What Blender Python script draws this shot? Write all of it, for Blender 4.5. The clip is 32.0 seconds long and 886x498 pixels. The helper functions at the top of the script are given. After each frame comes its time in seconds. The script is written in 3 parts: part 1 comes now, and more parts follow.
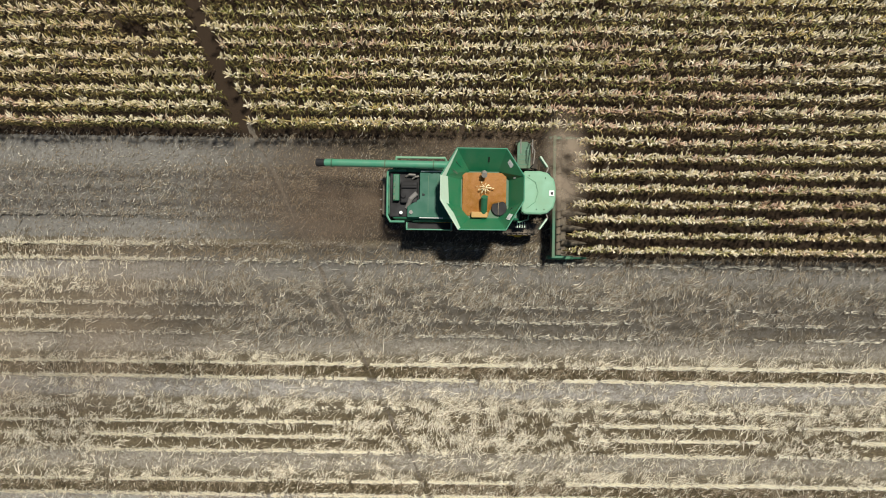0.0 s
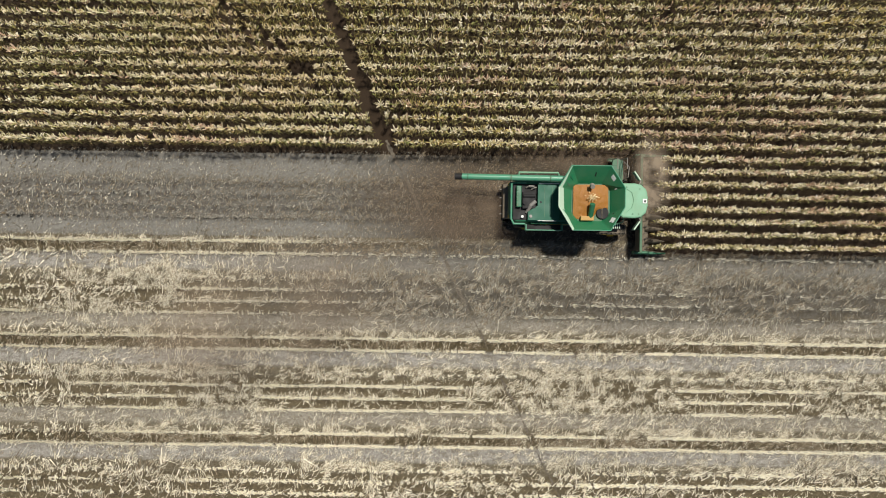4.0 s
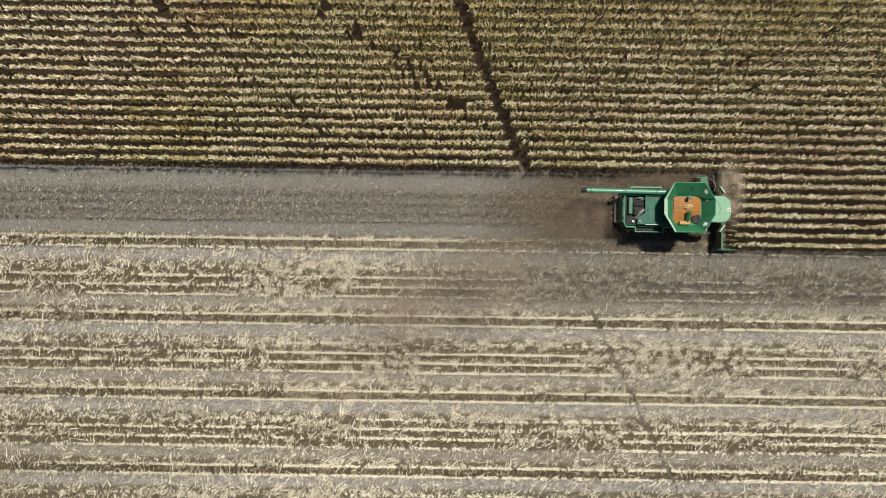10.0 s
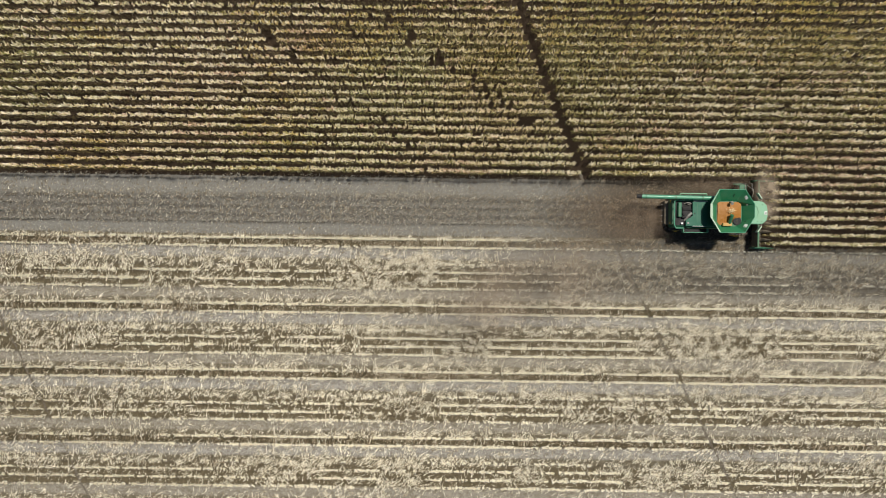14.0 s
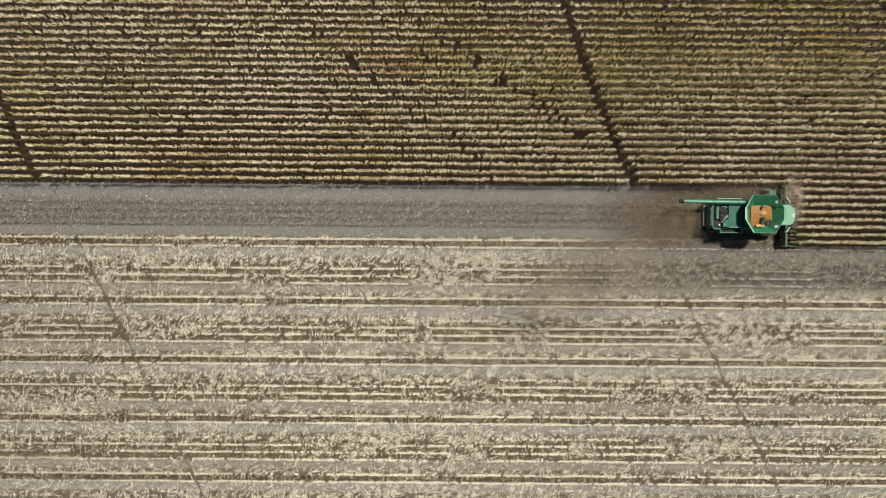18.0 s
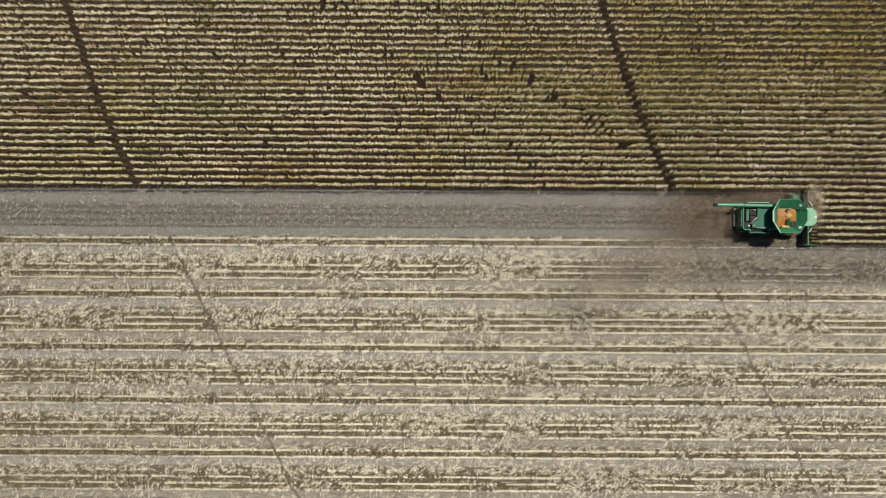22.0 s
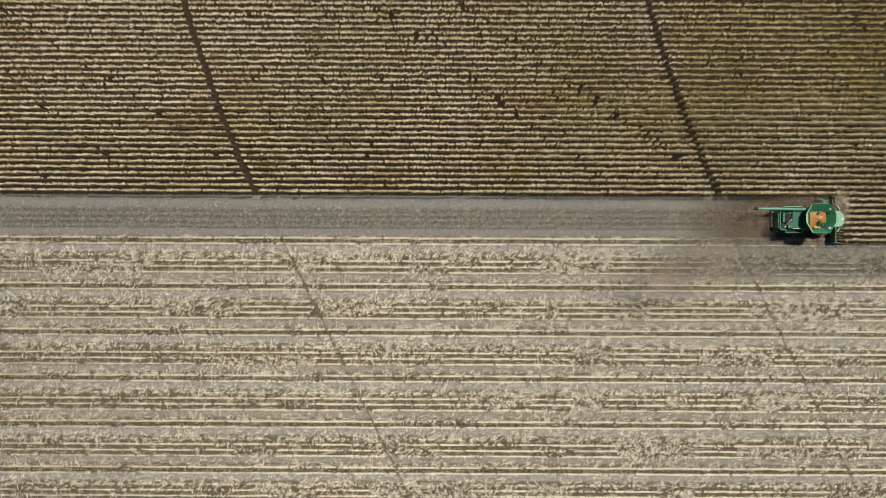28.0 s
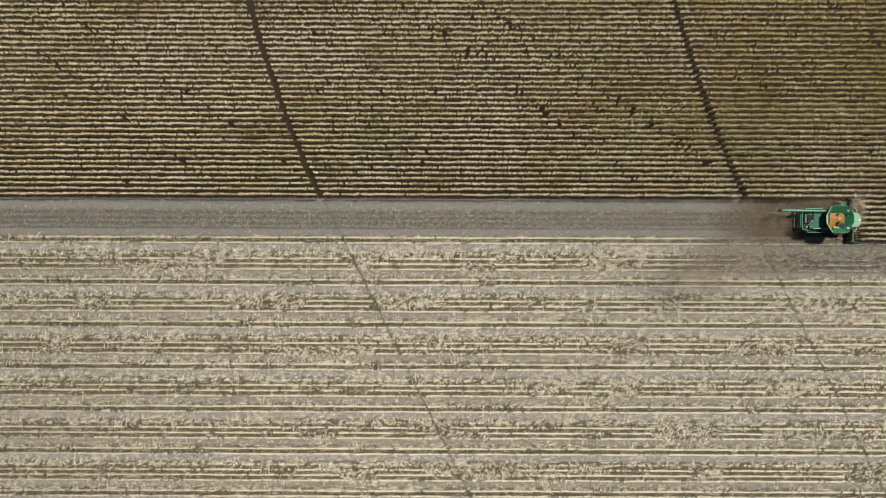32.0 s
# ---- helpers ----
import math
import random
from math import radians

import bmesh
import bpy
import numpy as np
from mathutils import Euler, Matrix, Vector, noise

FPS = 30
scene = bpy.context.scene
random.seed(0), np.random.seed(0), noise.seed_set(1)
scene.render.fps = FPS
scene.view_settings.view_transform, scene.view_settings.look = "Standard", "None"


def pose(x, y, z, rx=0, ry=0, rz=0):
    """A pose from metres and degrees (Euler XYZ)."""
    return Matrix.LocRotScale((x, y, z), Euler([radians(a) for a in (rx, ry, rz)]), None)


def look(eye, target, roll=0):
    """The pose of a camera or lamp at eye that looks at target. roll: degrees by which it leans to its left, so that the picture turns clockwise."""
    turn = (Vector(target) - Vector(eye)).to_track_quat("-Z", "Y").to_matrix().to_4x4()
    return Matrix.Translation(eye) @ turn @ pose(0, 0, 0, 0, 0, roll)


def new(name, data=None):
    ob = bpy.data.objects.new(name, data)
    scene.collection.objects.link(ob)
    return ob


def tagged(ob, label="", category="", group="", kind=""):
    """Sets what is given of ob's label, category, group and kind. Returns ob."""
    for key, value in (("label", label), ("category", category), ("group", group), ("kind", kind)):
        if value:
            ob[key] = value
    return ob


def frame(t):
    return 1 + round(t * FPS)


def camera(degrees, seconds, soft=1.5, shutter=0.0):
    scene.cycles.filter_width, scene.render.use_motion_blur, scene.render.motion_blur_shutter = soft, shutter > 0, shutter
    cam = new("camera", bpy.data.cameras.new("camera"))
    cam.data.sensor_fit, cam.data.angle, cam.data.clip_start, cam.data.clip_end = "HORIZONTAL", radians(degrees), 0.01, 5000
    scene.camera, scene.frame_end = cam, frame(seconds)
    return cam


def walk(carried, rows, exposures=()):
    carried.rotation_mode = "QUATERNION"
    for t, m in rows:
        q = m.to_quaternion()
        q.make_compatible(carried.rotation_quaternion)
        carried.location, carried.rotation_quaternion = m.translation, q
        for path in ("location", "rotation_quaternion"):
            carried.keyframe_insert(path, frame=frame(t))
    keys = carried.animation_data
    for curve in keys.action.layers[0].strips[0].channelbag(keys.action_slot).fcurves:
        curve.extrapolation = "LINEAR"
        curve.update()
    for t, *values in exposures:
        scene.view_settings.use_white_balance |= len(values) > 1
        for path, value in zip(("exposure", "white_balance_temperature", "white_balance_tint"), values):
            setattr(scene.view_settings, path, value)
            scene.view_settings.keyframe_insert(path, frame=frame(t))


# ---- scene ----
cam = camera(74, 32.0, soft=1.0)
# the drone looks straight down and climbs while it falls behind the machine; x runs along the rows.
# it is turned by a little against the rows: degrees of heading, about the machine at the origin
HEADING = ((0, 0.80), (7, 0.78), (12, 0.85), (16, 0.62), (18, 0.42), (23, 0.30), (32, 0.18))


def hover(t, x, y, z):
    k = float(np.interp(t, [h[0] for h in HEADING], [h[1] for h in HEADING]))
    c, n = math.cos(radians(k)), math.sin(radians(k))
    return t, pose(x * c - y * n, x * n + y * c, z, 0, 0, k)


walk(cam, [
    hover(0, -1.76, -2.66, 30.78),
    hover(1, -3.43, -2.74, 32.5),
    hover(2, -5.10, -2.80, 34.21),
    hover(3, -6.74, -2.82, 35.91),
    hover(4.5, -9.20, -2.87, 38.43),
    hover(6, -11.64, -2.92, 40.93),
    hover(7, -13.26, -2.95, 42.59),
    hover(8, -14.87, -2.98, 44.25),
    hover(9, -16.48, -3.01, 45.92),
    hover(10, -18.09, -3.04, 47.58),
    hover(11, -19.70, -3.08, 49.24),
    hover(12, -21.30, -3.11, 50.91),
    hover(13, -22.90, -3.15, 52.58),
    hover(14, -24.50, -3.19, 54.26),
    hover(15.5, -26.91, -3.26, 56.79),
    hover(17, -29.32, -3.32, 59.34),
    hover(18, -30.93, -3.36, 61.04),
    hover(19, -32.54, -3.40, 62.76),
    hover(20, -34.17, -3.45, 64.47),
    hover(21, -35.79, -3.49, 66.2),
    hover(22, -37.43, -3.54, 67.92),
    hover(23, -39.07, -3.59, 69.65),
    hover(24, -40.72, -3.64, 71.38),
    hover(25, -42.39, -3.69, 73.12),
    hover(26.5, -44.91, -3.76, 75.71),
    hover(28, -47.46, -3.84, 78.29),
    hover(29, -49.17, -3.90, 80.01),
    hover(30, -50.91, -3.95, 81.71),
    hover(31, -52.65, -4.01, 83.4),
    hover(32, -54.42, -4.07, 85.07),
], exposures=[(0, -0.10, 6650, 10), (32, -0.17, 6650, 10)])

# ---------------------------------------------------------------- light
SUN = Vector((0.18, 0.36, 1.0)).normalized()
sky_world = bpy.data.worlds.new("sky")
scene.world = sky_world
sky_world.use_nodes = True
_n = sky_world.node_tree.nodes
_sky = _n.new("ShaderNodeTexSky")
_sky.sky_type = "NISHITA"
_sky.sun_disc = False
_sky.sun_elevation = math.asin(SUN.z)
_sky.sun_rotation = math.atan2(SUN.x, SUN.y)
_n["Background"].inputs["Strength"].default_value = 0.05
sky_world.node_tree.links.new(_sky.outputs[0], _n["Background"].inputs["Color"])
sun_data = bpy.data.lights.new("sun", "SUN")
sun_data.energy, sun_data.angle, sun_data.color = 5.0, radians(5.0), (1.0, 0.96, 0.885)
sun = new("sun", sun_data)
sun.matrix_world = look(SUN * 100, (0, 0, 0))


# ---------------------------------------------------------------- materials
class Mat:
    """A small builder of node materials."""

    def __init__(self, name, rough=0.7, metal=0.0):
        self.m = bpy.data.materials.new(name)
        self.m.use_nodes = True
        self.t = self.m.node_tree
        self.b = self.t.nodes["Principled BSDF"]
        self.b.inputs["Roughness"].default_value = rough
        self.b.inputs["Metallic"].default_value = metal

    def node(self, kind, **inputs):
        n = self.t.nodes.new(kind)
        for k, v in inputs.items():
            n.inputs[k.replace("_", " ")].default_value = v
        return n

    def link(self, a, b):
        self.t.links.new(a, b)

    def pos(self):
        return self.node("ShaderNodeNewGeometry").outputs["Position"]

    def noise(self, scale, detail=4.0, rough=0.6, stretch=None):
        n = self.node("ShaderNodeTexNoise", Scale=scale, Detail=detail, Roughness=rough)
        p = self.pos()
        if stretch:
            v = self.node("ShaderNodeVectorMath")
            v.operation = "MULTIPLY"
            v.inputs[1].default_value = stretch
            self.link(p, v.inputs[0])
            p = v.outputs[0]
        self.link(p, n.inputs["Vector"])
        return n.outputs["Fac"]

    def ramp(self, fac, stops, interp="LINEAR"):
        r = self.node("ShaderNodeValToRGB")
        r.color_ramp.interpolation = interp
        e = r.color_ramp.elements
        while len(e) < len(stops):
            e.new(0.5)
        for el, (p, c) in zip(e, stops):
            el.position = p
            el.color = (*c, 1) if len(c) == 3 else (c[0], c[0], c[0], 1)
        self.link(fac, r.inputs[0])
        return r.outputs["Color"]

    def mix(self, fac, a, b, blend="MIX"):
        n = self.node("ShaderNodeMix")
        n.data_type, n.blend_type = "RGBA", blend
        for s, v in ((0, fac), (6, a), (7, b)):
            if isinstance(v, (int, float)):
                n.inputs[s].default_value = v
            elif isinstance(v, tuple):
                n.inputs[s].default_value = (*v, 1)
            else:
                self.link(v, n.inputs[s])
        return n.outputs[2]

    def math(self, op, a, b=0.0):
        n = self.node("ShaderNodeMath")
        n.operation = op
        for i, v in enumerate((a, b)):
            if isinstance(v, (int, float)):
                n.inputs[i].default_value = v
            else:
                self.link(v, n.inputs[i])
        return n.outputs[0]

    def colour(self, c):
        self.link(c, self.b.inputs["Base Color"])

    def rough(self, c):
        self.link(c, self.b.inputs["Roughness"])

    def bump(self, h, strength=0.4, distance=0.02):
        n = self.node("ShaderNodeBump", Strength=strength, Distance=distance)
        self.link(h, n.inputs["Height"])
        self.link(n.outputs[0], self.b.inputs["Normal"])


ROW = 0.762
PASS = 8 * ROW
ROW0 = -2.65            # the outermost row of the fresh strip, the upper one of a bright pair
CORN_EDGE = ROW0 + 8 * ROW   # first standing row north of the fresh strip
CUT_X = 4.75            # how far the machine has cut


def paint(name, base, rough=0.4, dust=0.35, wear=0.15):
    m = Mat(name, rough)
    a = m.noise(1.6, 5)
    b = m.noise(14.0, 4)
    c = m.mix(m.ramp(a, [(0.35, (0.0,)), (0.75, (dust,))]), base, (0.42, 0.34, 0.24))
    c = m.mix(m.ramp(b, [(0.45, (0.0,)), (0.8, (wear,))]), c, tuple(min(1, x * 1.6 + 0.05) for x in base))
    m.colour(c)
    m.rough(m.ramp(a, [(0.3, (rough,)), (0.8, (min(1, rough + 0.35),))]))
    m.bump(b, 0.08, 0.01)
    return m.m


def leafy(name, a, b, c, blush=0.45, rough=0.6):
    m = Mat(name, rough)
    geo = m.node("ShaderNodeNewGeometry")
    col = m.ramp(geo.outputs["Random Per Island"], [(0.0, a), (0.5, b), (1.0, c)])
    zone = m.noise(0.055, 4)
    col = m.mix(m.ramp(zone, [(0.4, (0.0,)), (0.7, (blush,))]), col, m.mix(0.65, col, (0.24, 0.26, 0.05)))
    lush = m.noise(0.032, 3, 0.55)
    col = m.mix(m.ramp(lush, [(0.50, (0.0,)), (0.66, (blush * 1.1,))]), col, m.mix(1.0, col, (0.74, 0.78, 0.44), "MULTIPLY"))
    red = m.noise(0.045, 2)
    col = m.mix(m.ramp(red, [(0.52, (0.0,)), (0.68, (blush,))]), col, m.mix(1.0, col, (1.0, 0.70, 0.52), "MULTIPLY"))
    fine = m.noise(30, 3)
    col = m.mix(m.ramp(fine, [(0.35, (0.0,)), (0.75, (0.35,))]), col, m.mix(1.0, col, (0.55, 0.45, 0.3), "MULTIPLY"))
    m.colour(col)
    return m.m


GREEN = paint("green_paint", (0.008, 0.125, 0.058), 0.35, 0.08, 0.10)
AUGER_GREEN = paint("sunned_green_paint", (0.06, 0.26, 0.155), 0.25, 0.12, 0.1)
GREEN_DULL = paint("dusty_green_paint", (0.02, 0.12, 0.06), 0.5, 0.30, 0.12)
TANK_GREEN = paint("tank_green_paint", (0.009, 0.165, 0.068), 0.4, 0.08, 0.10)
LID_GREEN = paint("teal_lid_paint", (0.004, 0.098, 0.055), 0.5, 0.03, 0.05)
MINT = paint("pale_roof_paint", (0.17, 0.385, 0.24), 0.45, 0.20, 0.08)
BLACK = paint("black_paint", (0.007, 0.007, 0.008), 0.6, 0.02, 0.02)
LINER = paint("pale_dusty_sheet", (0.46, 0.62, 0.47), 0.5, 0.2, 0.05)
TAN = paint("grain_stained_plate", (0.46, 0.27, 0.08), 0.6, 0.2, 0.2)
KERNEL = paint("pale_kernels", (0.90, 0.76, 0.46), 0.5, 0.0, 0.0)
RUBBER = paint("tyre_rubber", (0.02, 0.02, 0.02), 0.85, 0.5, 0.05)
YELLOW = paint("yellow_paint", (0.62, 0.42, 0.03), 0.45, 0.2, 0.1)
STEEL = paint("worn_steel", (0.22, 0.21, 0.19), 0.45, 0.4, 0.2)
DUSTY_STEEL = paint("dust_covered_steel", (0.10, 0.085, 0.06), 0.85, 0.45, 0.1)
WHITE = paint("white_plate", (0.78, 0.80, 0.76), 0.5, 0.1, 0.02)
GLASS_M = Mat("cab_glass", 0.05)
GLASS_M.b.inputs["Base Color"].default_value = (0.02, 0.03, 0.03, 1)
GLASS_M = GLASS_M.m


def grain_material():
    m = Mat("maize_grain", 0.55)
    v = m.node("ShaderNodeTexVoronoi", Scale=55.0)
    m.link(m.pos(), v.inputs["Vector"])
    c = m.ramp(v.outputs["Color"], [(0.0, (0.23, 0.086, 0.009)), (0.5, (0.31, 0.125, 0.014)), (1.0, (0.42, 0.20, 0.04))])
    m.colour(m.mix(m.ramp(m.noise(3, 4), [(0.35, (0.0,)), (0.7, (0.4,))]), c, (0.30, 0.11, 0.012)))
    m.bump(v.outputs["Distance"], 0.6, 0.012)
    return m.m


GRAIN = grain_material()
RUDDY_LEAF = leafy("reddish_dry_corn_leaf", (0.80, 0.60, 0.46), (0.62, 0.42, 0.29), (0.40, 0.24, 0.14), blush=0.1)
DRY_LEAF = leafy("dry_corn_leaf", (0.98, 0.91, 0.74), (0.90, 0.79, 0.56), (0.56, 0.49, 0.22), blush=0.28)
MID_LEAF = leafy("olive_corn_leaf", (0.44, 0.31, 0.14), (0.35, 0.31, 0.11), (0.20, 0.23, 0.06), blush=0.3)
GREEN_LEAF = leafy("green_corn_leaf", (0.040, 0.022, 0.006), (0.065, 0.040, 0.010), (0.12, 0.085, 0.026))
GOLD_LEAF = leafy("amber_corn_leaf", (0.70, 0.50, 0.22), (0.58, 0.44, 0.15), (0.36, 0.33, 0.09), blush=0.4)
STALK = leafy("corn_stalk", (0.14, 0.11, 0.05), (0.22, 0.17, 0.08), (0.10, 0.11, 0.035))
STUB = leafy("pale_stubble", (0.97, 0.95, 0.82), (0.94, 0.90, 0.72), (0.76, 0.68, 0.47), blush=0.0, rough=0.75)
STRAW = leafy("maize_straw", (0.97, 0.92, 0.77), (0.80, 0.74, 0.58), (0.38, 0.33, 0.23), blush=0.0, rough=0.75)
GREY_STRAW = leafy("dusty_maize_straw", (0.50, 0.48, 0.41), (0.30, 0.285, 0.235), (0.15, 0.13, 0.10), blush=0.0, rough=0.85)

BROWN_STRAW = leafy("earthy_maize_straw", (0.36, 0.29, 0.20), (0.21, 0.165, 0.105), (0.09, 0.07, 0.04), blush=0.0, rough=0.9)


def soil_material():
    """Bare brown soil between the paired rows, grey trodden chaff in the wheelways, mixed litter elsewhere."""
    m = Mat("field_soil", 0.95)
    p = m.node("ShaderNodeSeparateXYZ")
    m.link(m.pos(), p.inputs[0])
    wob = m.math("MULTIPLY", m.math("SUBTRACT", m.noise(0.9, 3), 0.5), 0.03)
    f = m.math("FRACT", m.math("ADD", m.math("DIVIDE", m.math("SUBTRACT", ROW0 + 20 * PASS, p.outputs["Y"]), PASS), wob))
    bare, grey, tan, mid, litter_c = (0.066, 0.052, 0.025), (0.272, 0.260, 0.236), (0.245, 0.226, 0.188), (0.100, 0.081, 0.047), (0.125, 0.107, 0.072)
    band = m.ramp(f, [(0.0, litter_c), (0.02, bare), (0.115, bare), (0.145, grey), (0.28, grey), (0.32, litter_c), (0.41, litter_c), (0.45, mid), (0.74, mid), (0.78, tan), (0.90, tan), (0.94, litter_c), (1.0, litter_c)])
    fine = m.noise(7.0, 8, 0.75)
    chop = m.noise(26.0, 5, 0.8)
    clump = m.noise(2.6, 6, 0.75, (0.4, 1.0, 1.0))
    band = m.mix(m.ramp(fine, [(0.38, (0.7,)), (0.55, (0.0,))]), band, m.mix(1.0, band, (0.5, 0.45, 0.38), "MULTIPLY"))
    band = m.mix(m.ramp(clump, [(0.40, (0.7,)), (0.52, (0.0,))]), band, m.mix(1.0, band, (0.55, 0.51, 0.44), "MULTIPLY"))
    band = m.mix(m.ramp(chop, [(0.47, (0.0,)), (0.56, (0.75,))]), band, m.mix(1.0, band, (1.6, 1.6, 1.58), "MULTIPLY"))
    grit = m.noise(11.0, 6, 0.85, (0.8, 1.0, 1.0))
    band = m.mix(m.ramp(grit, [(0.40, (0.75,)), (0.50, (0.0,))]), band, m.mix(1.0, band, (0.5, 0.47, 0.4), "MULTIPLY"))
    band = m.mix(m.ramp(grit, [(0.54, (0.0,)), (0.62, (0.6,))]), band, m.mix(1.0, band, (1.6, 1.58, 1.53), "MULTIPLY"))
    # the strip just cut: dust-grey chaff, with dark specks of soil in its middle rows
    edge = m.math("ADD", p.outputs["Y"], m.math("MULTIPLY", m.math("SUBTRACT", fine, 0.5), 0.6))
    young = m.math("GREATER_THAN", edge, ROW0 + 0.35)
    mottle = m.noise(3.2, 7, 0.8, (0.7, 1.0, 1.0))
    ash = m.mix(m.ramp(fine, [(0.35, (0.0,)), (0.7, (1.0,))]), (0.135, 0.130, 0.115), (0.232, 0.224, 0.198))
    middle = m.ramp(f, [(0.30, (0.0,)), (0.36, (1.0,)), (0.76, (1.0,)), (0.80, (0.0,))])
    ash = m.mix(m.math("MULTIPLY", middle, m.ramp(mottle, [(0.44, (0.95,)), (0.56, (0.15,))])), ash, (0.075, 0.066, 0.055))
    band = m.mix(m.math("MULTIPLY", young, 0.9), band, ash)
    # the older strip that the dust of the machine has settled on
    wake = m.node("ShaderNodeMapRange")
    wake.inputs["From Min"].default_value, wake.inputs["From Max"].default_value = -26.0, -13.0
    m.link(m.math("ADD", p.outputs["X"], m.math("MULTIPLY", m.math("SUBTRACT", m.noise(0.25, 4), 0.5), 14.0)), wake.inputs["Value"])
    age = m.node("ShaderNodeMapRange")
    age.inputs["From Min"].default_value, age.inputs["From Max"].default_value = -14.0, 3.0
    m.link(m.math("ADD", p.outputs["Y"], m.math("MULTIPLY", m.math("SUBTRACT", m.noise(0.35, 5), 0.5), 2.5)), age.inputs["Value"])
    beside = m.ramp(age.outputs[0], [(0.34, (0.0,)), (0.42, (1.0,)), (0.66, (1.0,)), (0.68, (0.0,))])
    band = m.mix(m.math("MULTIPLY", wake.outputs[0], beside), band, m.mix(0.45, m.mix(1.0, band, (0.55, 0.53, 0.50), "MULTIPLY"), ash))
    # raw soil right behind the machine
    raw = m.node("ShaderNodeMapRange")
    raw.inputs["From Min"].default_value, raw.inputs["From Max"].default_value = -16.0, -7.0
    m.link(m.math("ADD", p.outputs["X"], m.math("MULTIPLY", m.math("SUBTRACT", m.noise(0.5, 4), 0.5), 5.0)), raw.inputs["Value"])
    band = m.mix(m.math("MULTIPLY", raw.outputs[0], young), band, m.mix(1.0, band, (0.34, 0.285, 0.23), "MULTIPLY"))
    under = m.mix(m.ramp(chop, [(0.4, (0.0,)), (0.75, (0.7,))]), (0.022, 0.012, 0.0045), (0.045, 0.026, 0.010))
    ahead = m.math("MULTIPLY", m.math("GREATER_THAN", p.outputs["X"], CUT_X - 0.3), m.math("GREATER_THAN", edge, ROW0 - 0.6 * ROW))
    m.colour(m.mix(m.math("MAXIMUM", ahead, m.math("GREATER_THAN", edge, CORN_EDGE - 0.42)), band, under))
    m.bump(m.mix(0.5, fine, chop), 0.8, 0.05)
    return m.m


SOIL = soil_material()

# ---------------------------------------------------------------- mesh helpers


def quad_mesh(name, verts, faces, mats, index=None):
    """One mesh from arrays of corners and faces that all have as many sides."""
    me = bpy.data.meshes.new(name)
    n, k = faces.shape
    me.vertices.add(len(verts))
    me.vertices.foreach_set("co", np.ascontiguousarray(verts, dtype=np.float32).ravel())
    me.loops.add(n * k)
    me.loops.foreach_set("vertex_index", np.ascontiguousarray(faces, dtype=np.int32).ravel())
    me.polygons.add(n)
    me.polygons.foreach_set("loop_start", np.arange(0, n * k, k, dtype=np.int32))
    if index is not None:
        me.polygons.foreach_set("material_index", np.ascontiguousarray(index, dtype=np.int32))
    for mat in mats:
        me.materials.append(mat)
    me.update(calc_edges=True)
    return me


def ribbons(centre, side, pointed=False):
    """Ribbons: centre and side are (count, points, 3); returns corners and triangles. pointed: the far end runs to a tip."""
    c, k, _ = centre.shape
    v = np.stack([centre - side, centre + side], axis=2).reshape(c, k * 2, 3)
    if pointed:
        v = np.concatenate([v[:, :-2], centre[:, -1:]], axis=1)
    n = v.shape[1]
    one = []
    for i in range(k - 1):
        j = 2 * i
        one += [(j, j + 1, j + 2)] if pointed and i == k - 2 else [(j, j + 1, j + 3), (j, j + 3, j + 2)]
    t = (np.arange(c) * n)[:, None, None] + np.array(one)[None]
    return v.reshape(-1, 3), t.reshape(-1, 3)


class Heap:
    """Collects ribbons into one mesh."""

    def __init__(self):
        self.v, self.q, self.i, self.n = [], [], [], 0

    def add(self, v, q, mat):
        """mat: one material index, or one for each ribbon."""
        self.v.append(v)
        self.q.append(q + self.n)
        self.i.append(np.full(len(q), mat) if np.isscalar(mat) else np.repeat(mat, len(q) // max(1, len(mat))))
        self.n += len(v)

    def mesh(self, name, mats):
        return quad_mesh(name, np.concatenate(self.v), np.concatenate(self.q), mats, np.concatenate(self.i))


LATTICE = np.random.default_rng(3).random((256, 256))


def vnoise(x, y, seed=0):
    """Smooth value noise between 0 and 1, over cells one unit wide."""
    x, y = np.asarray(x, float) + 1000 + 17 * seed, np.asarray(y, float) + 1000 + 31 * seed
    i, j = np.floor(x).astype(int), np.floor(y).astype(int)
    u, v = x - i, y - j
    u, v = u * u * (3 - 2 * u), v * v * (3 - 2 * v)
    i, j, i1, j1 = i % 256, j % 256, (i + 1) % 256, (j + 1) % 256
    return (LATTICE[i, j] * (1 - u) + LATTICE[i1, j] * u) * (1 - v) + (LATTICE[i, j1] * (1 - u) + LATTICE[i1, j1] * u) * v


def ease(x, a, b):
    t = np.clip((x - a) / (b - a), 0, 1)
    return t * t * (3 - 2 * t)


# ---------------------------------------------------------------- ground
def ground_height(x, y):
    f = np.abs(((y - ROW0) / ROW + 0.5) % 1.0 - 0.5)
    ridge = 0.05 * np.cos(f * 2 * np.pi)
    k = np.mod(np.round((ROW0 - y) / ROW), 8)
    flat = (k == 2) | (k == 7)
    z = np.where(flat & (y < CORN_EDGE - 0.4), -0.05, ridge)
    return z + 0.02 * np.sin(x * 1.7 + 3 * np.sin(y * 0.9)) * np.sin(y * 2.3 + x * 0.3)


